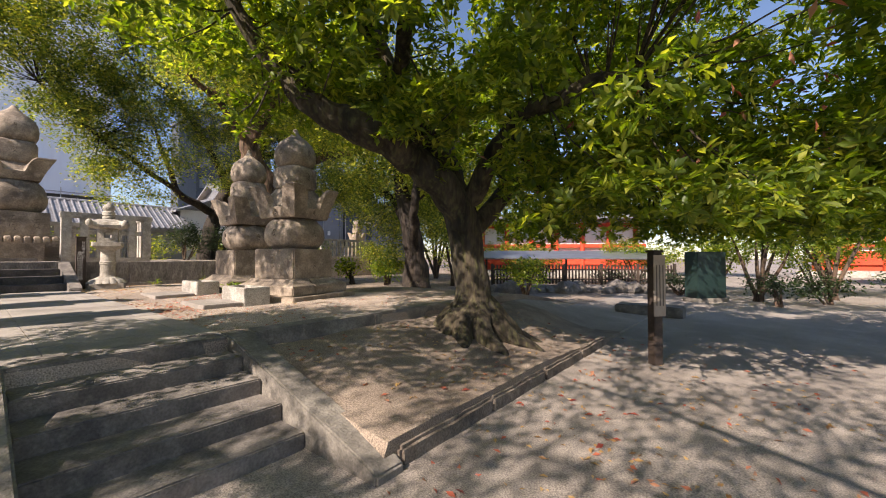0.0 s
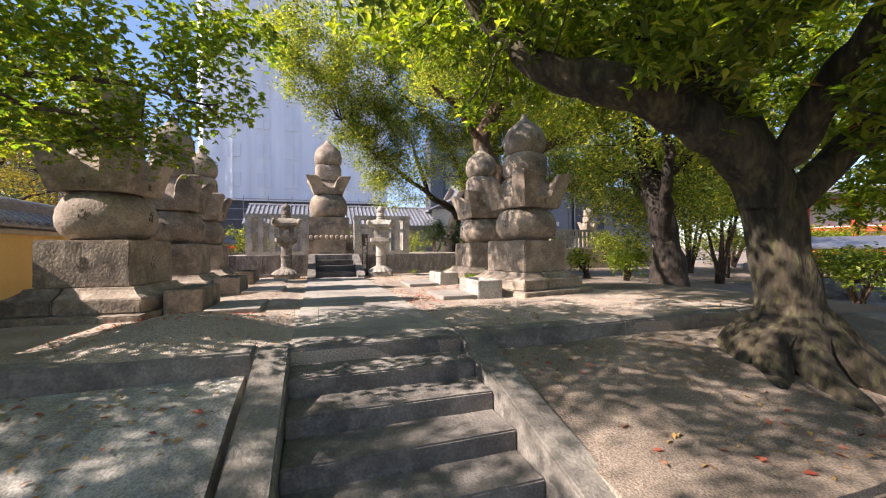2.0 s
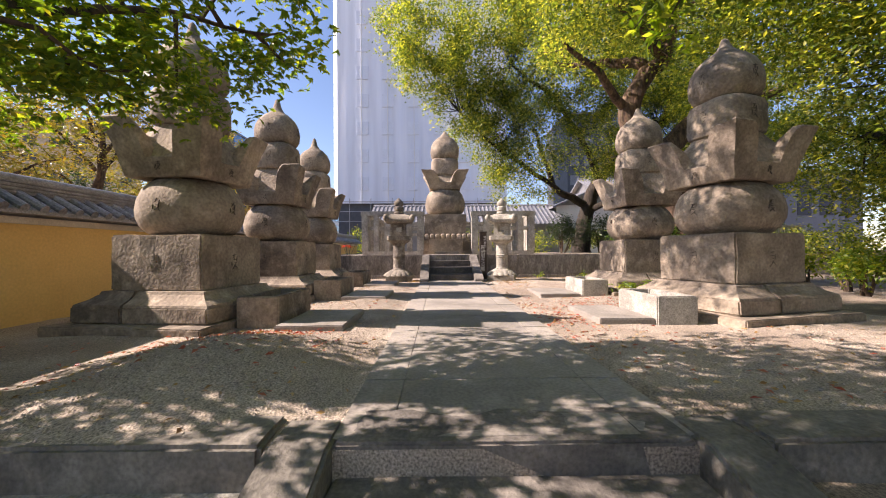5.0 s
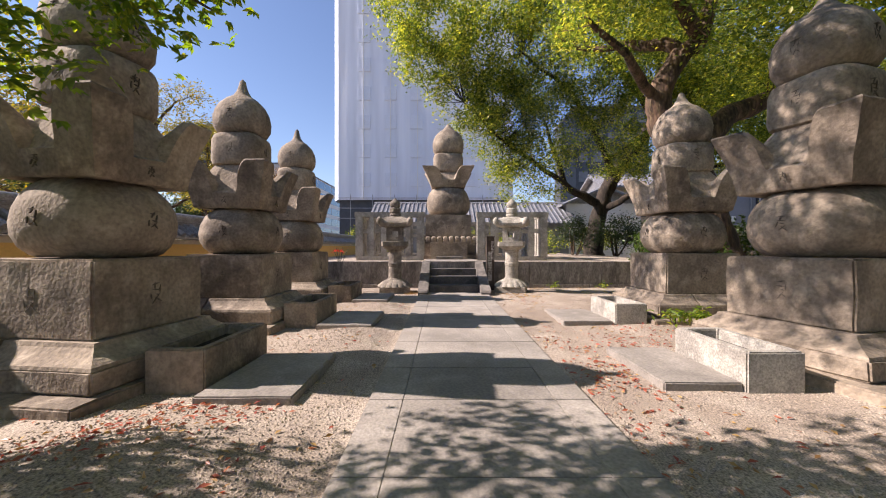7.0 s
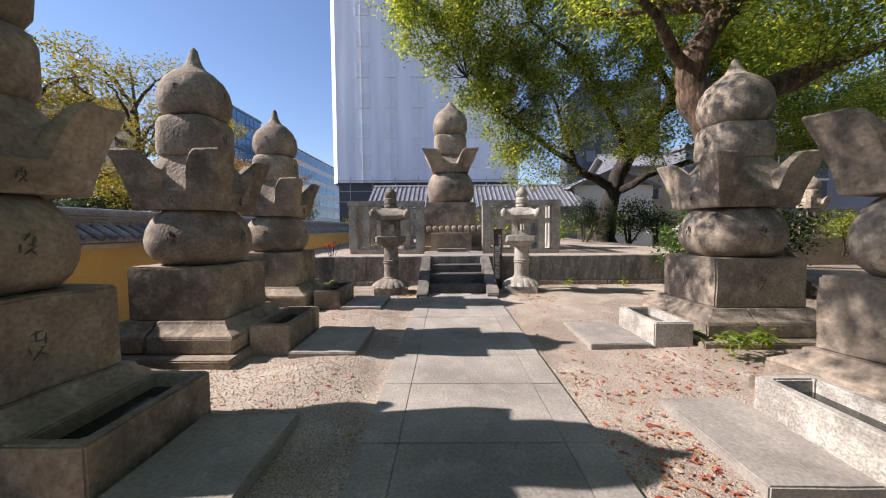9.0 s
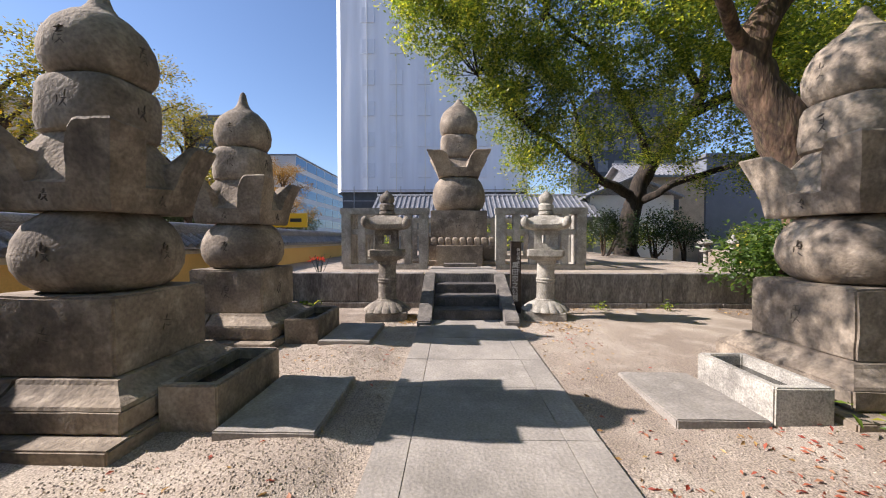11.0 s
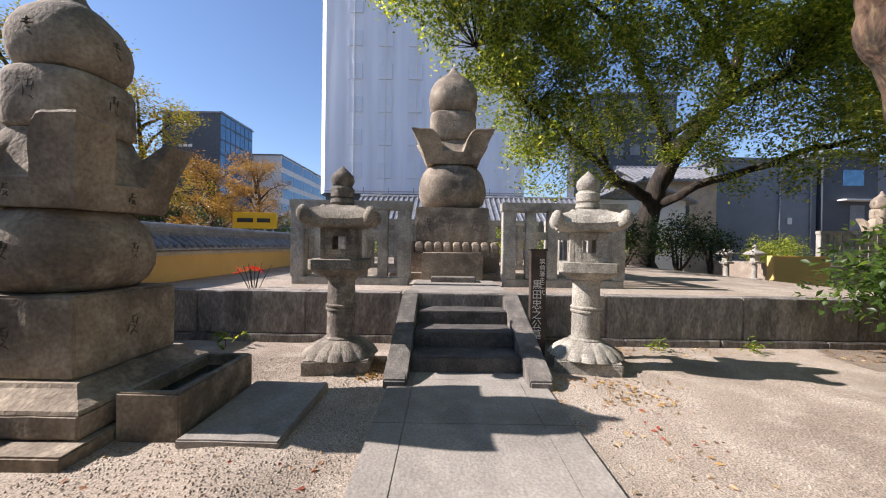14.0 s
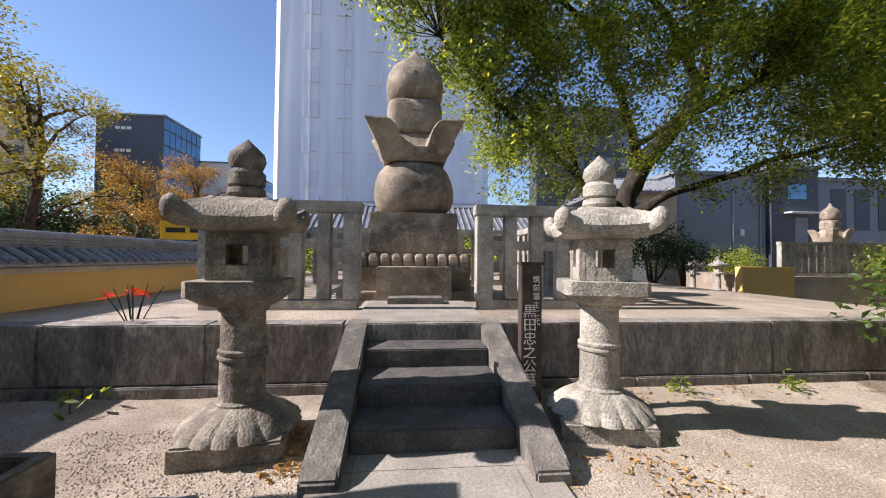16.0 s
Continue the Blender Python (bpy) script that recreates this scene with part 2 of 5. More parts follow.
def leaves(name, centres, size, m, parent=None, flat=0.5, per=1, aspect=0.4, spread=0.0, seed=1, rosette=False, label="", lobes=1, droop=0.25):
    """Many single leaves, each a folded blade of four triangles, as one mesh."""
    rng = np.random.default_rng(seed)
    c = np.repeat(np.asarray(centres, float), per, axis=0)
    n = len(c)
    if spread:
        c = c + rng.normal(0, spread, (n, 3))
    if rosette:
        axis = np.repeat(rng.normal(0, 0.35, (len(centres), 3)) + (0, 0, 0.6), per, axis=0)
        axis /= np.linalg.norm(axis, axis=1)[:, None]
        ang = np.tile(np.arange(per) * 2.4, len(centres)) + rng.uniform(0, 6, n)
        e1 = np.cross(axis, (0.3, 0.9, 0.1))
        e1 /= np.linalg.norm(e1, axis=1)[:, None]
        e2 = np.cross(axis, e1)
        d = e1 * np.cos(ang)[:, None] + e2 * np.sin(ang)[:, None] + axis * rng.uniform(-0.5, 0.7, n)[:, None]
        up = axis
    else:
        d = rng.normal(0, 1, (n, 3)) * (1, 1, flat) - (0, 0, droop)
        up = rng.normal(0, 0.45, (n, 3)) + (0, 0, 1)
    d /= np.linalg.norm(d, axis=1)[:, None]
    s = np.cross(d, up)
    s /= np.linalg.norm(s, axis=1)[:, None] + 1e-9
    u = np.cross(s, d)
    if lobes > 1:
        parts = []
        for j, a in enumerate(np.linspace(-1.15, 1.15, lobes)):
            ln = 1.0 - 0.3 * abs(a)
            parts.append(((d * math.cos(a) + s * math.sin(a)) * ln, c))
        d = np.concatenate([q[0] for q in parts])
        c = np.concatenate([q[1] for q in parts])
        u = np.tile(u, (lobes, 1))
        s = np.cross(d, u)
        n = len(c)
    z = size * rng.uniform(0.65, 1.25, n)[:, None]
    w = z * aspect * 0.5
    v = np.stack([c, c + d * z * 0.55 + s * w + u * z * 0.06, c + d * z - u * z * 0.1, c + d * z * 0.55 - s * w + u * z * 0.06], axis=1).reshape(-1, 3)
    me = bpy.data.meshes.new(name)
    f = (np.arange(n) * 4)[:, None]
    tri = np.concatenate([f, f + 1, f + 2, f, f + 2, f + 3], axis=1).reshape(-1)
    me.vertices.add(4 * n)
    me.vertices.foreach_set("co", v.ravel())
    me.loops.add(6 * n)
    me.loops.foreach_set("vertex_index", tri)
    me.polygons.add(2 * n)
    me.polygons.foreach_set("loop_start", np.arange(2 * n) * 3)
    me.update(calc_edges=True)
    return link(name, me, m, parent, label)


def blob_points(blobs, density, seed, hole=0.35, clump=0.9):
    """Points in a crown of ellipsoids (x, y, z, rx, ry, rz), thicker at the rim, with gaps between the sprays."""
    rng = np.random.default_rng(seed)
    out = []
    for x, y, z, rx, ry, rz in blobs:
        n = int(density * rx * ry * rz * 4.2)
        q = rng.normal(0, 1, (n, 3))
        q /= np.linalg.norm(q, axis=1)[:, None]
        q *= rng.uniform(0.12, 1, n)[:, None] ** 0.5
        out.append(q * (rx, ry, rz) + (x, y, z))
    p = np.concatenate(out)
    keep = [noise.noise(Vector(q) / clump) + 0.35 * noise.noise(Vector(q) * 3 / clump) > hole - 0.5 for q in p]
    return p[np.array(keep)]


def twigs(bm, pts, anchors, every, r=0.012, reach=2.2):
    """Thin twigs from the nearest limb point to some of the sprays."""
    a = np.array(anchors)
    for q in pts[::every]:
        d = np.linalg.norm(a[:, :3] - q, axis=1)
        i = int(np.argmin(d))
        if 0.15 < d[i] < reach:
            mid = (a[i, :3] + q) / 2 + np.array((0, 0, -0.06 * d[i]))
            tube([(*a[i, :3], r * 1.8), (*mid, r * 1.2), (*q, r * 0.5)], bm, 4)

# ---- setting ----
G, LOW, PLAT = 0.57, -0.22, 1.34


def sm(a, b, x):
    t = min(1, max(0, (x - a) / (b - a)))
    return t * t * (3 - 2 * t)


def ground_z(x, y):
    far = 1 - sm(8.5, 15, y)
    bump = 0.03 * noise.noise(Vector((x * 0.9, y * 0.9, 1))) + 0.012 * noise.noise(Vector((x * 3, y * 3, 2)))
    if x < -4.8:
        on_path = sm(0.0, 0.35, 1.1 - 0.9 - y) + sm(1.95, 2.3, y)
        mound = 0.27 * math.exp(-((x + 6.0) / 0.9) ** 2 - ((y + 1.0) / 0.8) ** 2) + 0.1 * math.exp(-((x + 9.5) / 0.7) ** 2 - ((y + 0.5) / 0.5) ** 2) + 0.1 * math.exp(-((x + 12.3) / 0.7) ** 2 - ((y + 0.55) / 0.5) ** 2) + 0.05 * math.exp(-((x + 12.3) / 1.5) ** 2 - ((y - 4.6) / 1.6) ** 2)
        top = G - 0.03 + min(1, on_path) * (mound + bump)
        return LOW + (top - LOW) * far
    if x < -2.3 and y > 2.1:
        return LOW + (0.62 - 0.24 * sm(-4.8, -2.3, x) * 1.6 + bump) * far * (1 - 0.75 * sm(5.0, 9.0, y) * sm(-4.6, -2.4, x))
    if x < -2.0 and y < 0:
        return LOW + 0.6 * sm(-1.9, -4.9, x) - (0.16 if -0.165 < y < -0.08 else 0)
    return LOW + bump * 0.5


def ground():
    def axis(a, b, step, lo, hi):
        mid = list(np.arange(a, b, step))
        left, right, d = [], [], step
        x = a
        while x > lo:
            d *= 1.25
            x -= d
            left.append(x)
        d, x = step, mid[-1]
        while x < hi:
            d *= 1.25
            x += d
            right.append(x)
        return left[::-1] + mid + right
    xs, ys = axis(-17.0, 2.0, 0.11, -600, 600), axis(-5.2, 12.0, 0.11, -600, 600)
    xs = sorted(xs + [-4.801, -4.799, -2.301, -2.299])
    ys = sorted(ys + [-0.17, -0.16, -0.09])
    v = [(x, y, ground_z(x, y)) for x in xs for y in ys]
    k = len(ys)
    f = [(i * k + j, (i + 1) * k + j, (i + 1) * k + j + 1, i * k + j + 1) for i in range(len(xs) - 1) for j in range(k - 1)]
    me = bpy.data.meshes.new("ground")
    me.from_pydata(v, [], f)
    for p in me.polygons:
        p.use_smooth = True
    me.set_sharp_from_angle(angle=radians(40))
    for m in (GRAVEL, SOIL, COURT, STONE_PALE):
        me.materials.append(m)
    for p in me.polygons:
        x, y, _ = p.center
        n = 0.5 * noise.noise(Vector((x * 0.8, y * 0.8, 5)))
        if x > -4.8:
            p.material_index = 1 if (x < -2.3 and 2.1 < y < 9 + n) else 3 if (x < -2.0 and y < 0) else 2
        elif y > 7.2 + 2 * n or x < -17:
            p.material_index = 1
    return tagged(link("ground", me, GRAVEL), "sandy gravel ground with fallen leaves, partly in tree shade", "ground", kind="structure")


ground()


def structure(name, bm, m, label, category, smooth=False):
    return tagged(part(name, bm, m, None, "", smooth), label, category, kind="structure")


# raised platform round the main tomb
structure("platform_floor", box(-42, -16.45, -4.6, 9.5, 0.2, PLAT, 0.01), GRAVEL, "pale sandy gravel surface of the raised platform", "ground")

# retaining wall of the platform, in long courses
wall_front = thing("wall_front", -16.4, 0, 0, "stained grey stone retaining wall of the raised platform", "wall")
wall_front["kind"] = "structure"
for z0, z1, off in ((0.3, 0.66, 0.05), (0.66, 1.355, 0.0)):
    y = -4.6
    rnd = random.Random(int(z0 * 100))
    while y < 9.5:
        w = min(rnd.uniform(1.3, 2.4), 9.5 - y)
        if w < 0.4:
            break
        part("stone", box(-0.35, off, y + 0.006, y + w - 0.006, z0 + 0.004, z1 - 0.004, 0.015, None, 0.012), WALLSTONE, wall_front)
        y += w


def steps_with_kerbs(name, edges, y0, y1, kerb, run, label, tread, side):
    """edges: (x of the riser, z of the tread above it), lowest first; the kerbs slope beside them."""
    s = thing(name, edges[0][0], (y0 + y1) / 2, run[1], label, "steps")
    s["kind"] = "structure"
    ox, oy, oz = s.location
    for i, (x, z) in enumerate(edges):
        back = edges[i + 1][0] - 0.02 if i + 1 < len(edges) else x - 0.4
        part("step", box(back - ox, x - ox, y0 - oy, y1 - oy, run[1] - 0.1 - oz, z - oz, 0.014, None, 0.007), tread, s)
    for ya, yb in ((y0 - kerb, y0 - 0.004), (y1 + 0.004, y1 + kerb)):
        bm = bmesh.new()
        xb, zb, xt, zt, rise = run
        prof = [(xb, zb - 0.15), (xb, zb + 0.07), (xb - 0.1, zb + 0.12), (xt + 0.05, zt + rise), (xt - 0.25, zt + rise), (xt - 0.25, zb - 0.15)]
        a = [bm.verts.new((x - ox, ya - oy, z - oz)) for x, z in prof]
        b = [bm.verts.new((x - ox, yb - oy, z - oz)) for x, z in prof]
        bm.faces.new(a)
        bm.faces.new(b[::-1])
        for i in range(len(prof)):
            j = (i + 1) % len(prof)
            bm.faces.new((a[i], b[i], b[j], a[j]))
        bmesh.ops.bevel(bm, geom=bm.edges[:], offset=0.018, segments=2, affect="EDGES")
        part("kerb", bm, side, s)
    return s


steps_with_kerbs("platform_steps", [(-14.85, 0.76), (-15.35, 0.955), (-15.94, 1.15), (-16.5, PLAT + 0.012)], 0.42, 1.79, 0.27, (-14.36, 0.57, -16.5, PLAT, 0.02), "shade-darkened stone steps with sloping kerbs up to the tomb platform", STEPS_SHADED, STONE_DARK)
steps_with_kerbs("entrance_steps", [(-3.15, -0.07), (-3.55, 0.09), (-3.97, 0.25), (-4.38, 0.41), (-4.8, G)], 0.22, 1.95, 0.3, (-2.2, LOW, -4.8, G, 0.012), "worn dark stone steps with sloping kerbs", STONE_DARK, KERB)

# kerb stones along the terrace edge
kerb_line = thing("terrace_kerb", -4.9, 0, 0, "long worn kerb stones along the terrace edge", "kerb")
kerb_line["kind"] = "structure"
for ya, yb in ((-4.6, -2.4), (-2.4, -0.1), (2.27, 4.2), (4.2, 6.3), (6.3, 8.2)):
    part("kerb_stone", box(-0.2, 0.14 - (0.04 if ya > 3 else 0), ya + 0.005, yb - 0.005, 0.1, G + 0.015, 0.02, None, 0.012), KERB, kerb_line)
EARTHSTONE = mat("earth_stained_stone", (0.24, 0.195, 0.15), (0.12, 0.095, 0.075), (0.31, 0.26, 0.2), 3.0, 50, 0.95, 0.6, 0.5, 0.1, grain=0.5)
border = thing("bed_border", -2.3, 0, 0, "low stone border round the soil under the tree", "kerb")
border["kind"] = "structure"
for ya, yb in ((2.27, 3.7), (3.72, 5.1), (5.12, 6.6), (6.62, 8.0)):
    part("kerb_stone", box(-0.07, 0.05, ya, yb, LOW - 0.1, -0.06, 0.03, None, 0.02), EARTHSTONE, border)
# paved path
path = thing("pavement", -9.6, 1.1, G, "path of large grey paving slabs with fine joints", "pavement")
path["kind"] = "structure"
rnd = random.Random(4)
x = -4.86
while x > -14.8:
    w = rnd.uniform(0.75, 1.15)
    for ya, yb in ((-0.9, -0.622), (-0.619, 0.615), (0.618, 0.9)):
        xa, xb = x - w, x
        part("slab", box(xa + 9.6 + 0.0015, xb + 9.6 - 0.0015, ya, yb, -0.12, rnd.uniform(-0.002, 0.004), 0.004), PAVING, path)
    x -= w

# yellow precinct wall with its tiled coping
yw = thing("wall_west", -12, -4.8, 0, "ochre plaster precinct wall under a grey tiled coping", "wall")
yw["kind"] = "structure"
X0, X1 = -16.5, 15.0
part("plaster", box(X0, X1, -0.2, 0.1, -0.4, 1.86, 0.0), OCHRE, yw)
part("band", box(X0, X1, -0.25, 0.16, 1.86, 1.95, 0.01), CREAM, yw, "cream plaster band under the eave")
bm = bmesh.new()
prof = [(0.42, 1.97), (0.42, 2.02), (0.02, 2.26), (-0.42, 2.02), (-0.42, 1.97)]
for xx in (X0, X1):
    for yy, zz in prof:
        bm.verts.new((xx, yy, zz))
bm.verts.ensure_lookup_table()
for i in range(5):
    j = (i + 1) % 5
    bm.faces.new([bm.verts[q] for q in (i, j, 5 + j, 5 + i)])
part("coping", bm, TILE, yw)
for i, (zz, hw) in enumerate(((2.24, 0.14), (2.29, 0.13), (2.34, 0.12), (2.39, 0.11))):
    part("ridge_course", box(X0, X1, -hw - 0.01, hw - 0.01, zz, zz + 0.042, 0.012), TILE, yw)
part("ridge_cap", tube([(X0, 0, 2.44, 0.075), (X1, 0, 2.44, 0.075)], None, 12), TILE, yw, "", True)
b = tube([(0, 0.06, 2.26, 0.06), (0, 0.44, 2.035, 0.06)], None, 10)
bmesh.ops.recalc_face_normals(b, faces=b.faces)
tile_me = bpy.data.meshes.new("tile")
b.to_mesh(tile_me)
b.free()
tile_me.materials.append(TILE)
i = 0
xx = X0 + 0.1
while xx < X1:
    o = new("tile", tile_me)
    o.parent, o.location = yw, (xx, 0, 0)
    xx += 0.24

# ---- five-ringed stone towers ----
def roof_ring(b, a, z0, h0, h1, top, ztop, lean=0.06):
    """A square stone roof: flared sides, low eaves between four tall rounded corner horns, a hollowed slope up to the drum."""
    bm = bmesh.new()
    half = [0, 0.12, 0.24, 0.33, 0.365, 0.375, 0.39, 0.42, 0.47, 0.53, 0.6, 0.7, 0.82, 0.92, 0.975]
    us = [-1] + [-u for u in half[:0:-1]] + half
    per = [(side, u) for side in range(4) for u in us]

    def at(side, u, r, z, square=1.0):
        x, y = r, r * u
        if square < 1:
            k = r / (1 + abs(u) ** 4) ** 0.25
            x, y = x * square + k * (1 - square), y * square + k * u * (1 - square)
        for _ in range(side):
            x, y = -y, x
        return bm.verts.new((x, y, z))

    def horn(u):
        q = min(1, max(0, (abs(u) - 0.36) / 0.22))
        return math.sqrt(1 - (1 - q) ** 2)

    def edge(u):
        return h0 + (h1 - h0) * horn(u) + lean * max(0, abs(u) - 0.58) ** 2

    def flare(z):
        return b + (a - b) * max(0, (z - z0) / (h1 - z0)) ** 1.35
    rows = [[at(s, u, b * 0.7, z0) for s, u in per], [at(s, u, b - 0.02, z0) for s, u in per], [at(s, u, b, z0 + 0.02) for s, u in per]]
    for f in (0.3, 0.62, 0.86, 0.97):
        rows.append([at(s, u, flare(z0 + f * (edge(u) - z0)), z0 + f * (edge(u) - z0)) for s, u in per])
    rows.append([at(s, u, flare(edge(u)) - 0.022, edge(u)) for s, u in per])
    mid = flare(h0)
    rows.append([at(s, u, flare(edge(u)) - 0.06 - 0.02 * horn(u), edge(u) - 0.008 + 0.03 * (1 - horn(u))) for s, u in per])
    for f, g in ((0.22, 0.5), (0.45, 0.12), (0.72, 0.0), (1.0, 0.0)):
        rows.append([at(s, u, (mid - 0.06) + (top - mid + 0.06) * f, (h0 + 0.03 + (ztop - h0 - 0.03) * f ** 0.85) * (1 - g * horn(u)) + (edge(u) - 0.03) * g * horn(u), 1 - 0.8 * f) for s, u in per])
    k = len(per)
    for p, q in zip(rows, rows[1:]):
        for i in range(k):
            bm.faces.new((p[i], p[(i + 1) % k], q[(i + 1) % k], q[i]))
    bm.faces.new(rows[0][::-1])
    bm.faces.new(rows[-1])
    for v in bm.verts:
        v.co += 0.016 * noise.noise_vector(v.co * 2.5) + 0.005 * noise.noise_vector(v.co * 11)
    return bm


def tower(name, x, y, z, label, group, q, ped, zs, ws, tip, base=True, seed=1):
    """q: half width of the pedestal, ped: its top; zs: tops of ball, eave notch, corner tips, roof, drum and finial
    above the pedestal; ws: half widths of ball, roof foot, roof tips, drum and finial."""
    e = thing(name, x, y, z, label, "stone tower", group)
    p0 = 0.43 if base else 0.0
    if base:
        w = q + 0.34
        part("base_slab", box(-w, -0.02, -w, w, -0.1, 0.08, 0.015, None, 0.01), STONE, e)
        part("base_slab", box(0.0, w + 0.12, -w - 0.1, w, -0.1, 0.07, 0.015, None, 0.01), STONE, e)
        for ya, yb in ((-q - 0.27, -0.22), (-0.21, q + 0.27)):
            bm = box(-q - 0.25, q + 0.25, ya, yb, 0.075, 0.27, 0.02, None, 0.01)
            rows = []
            for zz, o in ((0.262, 0.235), (0.29, 0.225), (0.34, 0.13), (0.40, 0.06), (0.435, 0.045)):
                y0 = ya + (0.25 - o if ya < -0.5 else 0.012)
                y1 = yb - (0.25 - o if yb > 0.3 else 0.012)
                rows.append([bm.verts.new(c) for c in ((-q - o, y0, zz), (q + o, y0, zz), (q + o, y1, zz), (-q - o, y1, zz))])
            for p, r in zip(rows, rows[1:]):
                for i in range(4):
                    bm.faces.new((p[i], p[(i + 1) % 4], r[(i + 1) % 4], r[i]))
            bm.faces.new(rows[-1])
            part("plinth_stone", bm, STONE, e)
    part("pedestal", box(-q, q, -q, q, p0, ped, 0.022, None, 0.012), STONE, e)
    bt, h0, h1, rt, dt, ft = (ped + v for v in zs)
    wb, wf, wt, wd, wn = ws
    hb = bt - ped
    part("ball", loft([(ped + f * hb, g * wb, p) for f, g, p in ((0, 0.7, 2.4), (0.04, 0.8, 2.5), (0.14, 0.91, 2.6), (0.3, 0.985, 2.7), (0.46, 1.0, 2.7), (0.64, 0.97, 2.6), (0.82, 0.88, 2.5), (0.93, 0.77, 2.4), (1.0, 0.66, 2.4))], 56, None, 0.018, seed), STONE, e, "", True)
    part("roof", roof_ring(wf, wt, bt - 0.01, h0, h1, wd * 0.84, rt + 0.012), STONE, e, "stone roof with four upturned corners", True)
    hd = dt - rt
    part("drum", loft([(rt + f * hd, g * wd, p) for f, g, p in ((0, 0.9, 4), (0.04, 0.96, 4.2), (0.2, 1.0, 4.4), (0.8, 0.99, 4.4), (0.95, 0.94, 4), (1.0, 0.86, 3.6))], 48, None, 0.018, seed + 2), STONE, e, "", True)
    hf = ft - dt - tip
    part("finial", loft([(dt + f * hf, g * wn, p) for f, g, p in ((0, 0.74, 2.5), (0.05, 0.86, 2.6), (0.18, 0.97, 2.7), (0.38, 1.0, 2.7), (0.56, 0.95, 2.6), (0.72, 0.82, 2.4), (0.86, 0.58, 2.2), (0.95, 0.36, 2))]
         + [(ft - tip * 0.85, 0.24 * wn, 2), (ft - tip * 0.55, 0.17 * wn, 2), (ft - tip * 0.15, 0.11 * wn, 2), (ft, 0.02 * wn, 2)], 48, None, 0.014, seed + 4), STONE, e, "", True)
    # carved characters on the faces towards the entrance and the path, groove shade in the colour
    side = 1 if y < 1 else -1
    g = 0.78 * q / 0.6
    marks = [((p0 + ped) / 2, q, 0.2, 0.25), (ped + 0.5 * hb, wb, 0.17, 0.2), (bt + 0.5 * (h0 - bt), wf + 0.32 * (wt - wf), 0.12, 0.14), (rt + 0.55 * hd, wd, 0.17, 0.23), (dt + 0.4 * hf, wn * 0.99, 0.15, 0.2)]
    for i, (zz, r, w, h) in enumerate(marks):
        for turn in ((0, 90 * side) if base else (0,)):
            if not base and i == 0:
                for dy in (-0.6, 0, 0.58):
                    o = part("carved_character", glyph(0.24, 0.36 if dy else 0.6, seed + int(dy * 9)), GROOVE_SHADE, e, "carved character with groove shade as dark colour")
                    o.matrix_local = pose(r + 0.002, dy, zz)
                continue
            o = part("carved_character", glyph(w * g, h * g, seed * 10 + i), GROOVE_SHADE, e, "carved character with groove shade as dark colour")
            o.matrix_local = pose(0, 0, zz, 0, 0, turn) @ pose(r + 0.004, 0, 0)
    return e


def basin(x, y, w, d, h, label):
    """A stone water trough, hollowed from above."""
    e = thing("offering_basin", x, y, G, label, "stone basin", "basins before the towers")
    t = 0.09
    bm = bmesh.new()
    o = [(-w / 2, -d / 2), (w / 2, -d / 2), (w / 2, d / 2), (-w / 2, d / 2)]
    n = [(a * (1 - 2 * t / w), b * (1 - 2 * t / d)) for a, b in o]
    rows = [[bm.verts.new((*c, z)) for c in ring] for ring, z in ((o, -0.08), (o, h), (n, h), (n, h - 0.15))]
    for p, r in zip(rows, rows[1:]):
        for i in range(4):
            bm.faces.new((p[i], p[(i + 1) % 4], r[(i + 1) % 4], r[i]))
    bm.faces.new(rows[0][::-1])
    bm.faces.new(rows[-1])
    bmesh.ops.bevel(bm, geom=bm.edges[:], offset=0.015, segments=2, affect="EDGES")
    part("trough", bm, STONE_PALE if y > 1 else STONE, e)
    part("water", box(-w / 2 + t + 0.004, w / 2 - t - 0.004, -d / 2 + t + 0.004, d / 2 - t - 0.004, h - 0.149, h - 0.11, 0.0), WATER, e, "dark still water in the trough")
    return e


T = "five-ringed weathered granite grave tower on stepped plinth"
ZS, WS = (0.74, 0.98, 1.47, 1.45, 1.98, 2.98), (0.595, 0.52, 0.70, 0.395, 0.42)
tower("stone_tower", -8.34, -2.68, G, T, "towers", 0.615, 1.13, ZS, WS, 0.28, True, 1).rotation_euler.z = radians(-7)
tower("stone_tower", -11.0, -2.62, G, T + " beside yellow wall", "towers", 0.6, 1.12, ZS, WS, 0.28, True, 2)
tower("stone_tower", -13.78, -2.75, G, T + " near the platform", "towers", 0.585, 1.12, ZS, WS, 0.28, True, 3)
tower("stone_tower", -8.74, 5.08, G, T + " dappled by shade", "towers", 0.63, 1.13, ZS, tuple(v * 1.06 for v in WS), 0.2, True, 4).rotation_euler.z = radians(14)
tower("stone_tower", -11.6, 5.25, G, T + " under a limb", "towers", 0.64, 1.13, tuple(v * 1.0 for v in ZS), tuple(v * 1.07 for v in WS), 0.2, True, 5)
for bx, by in ((-8.3, -1.5), (-11.05, -1.45), (-13.75, -1.55)):
    basin(bx, by, 1.18, 0.52, 0.36, "dark hollowed stone trough in front of a tower")
for bx, by in ((-8.3, 3.72), (-11.15, 3.85)):
    basin(bx, by, 1.05, 0.52, 0.32, "pale hollowed stone trough in front of a tower")
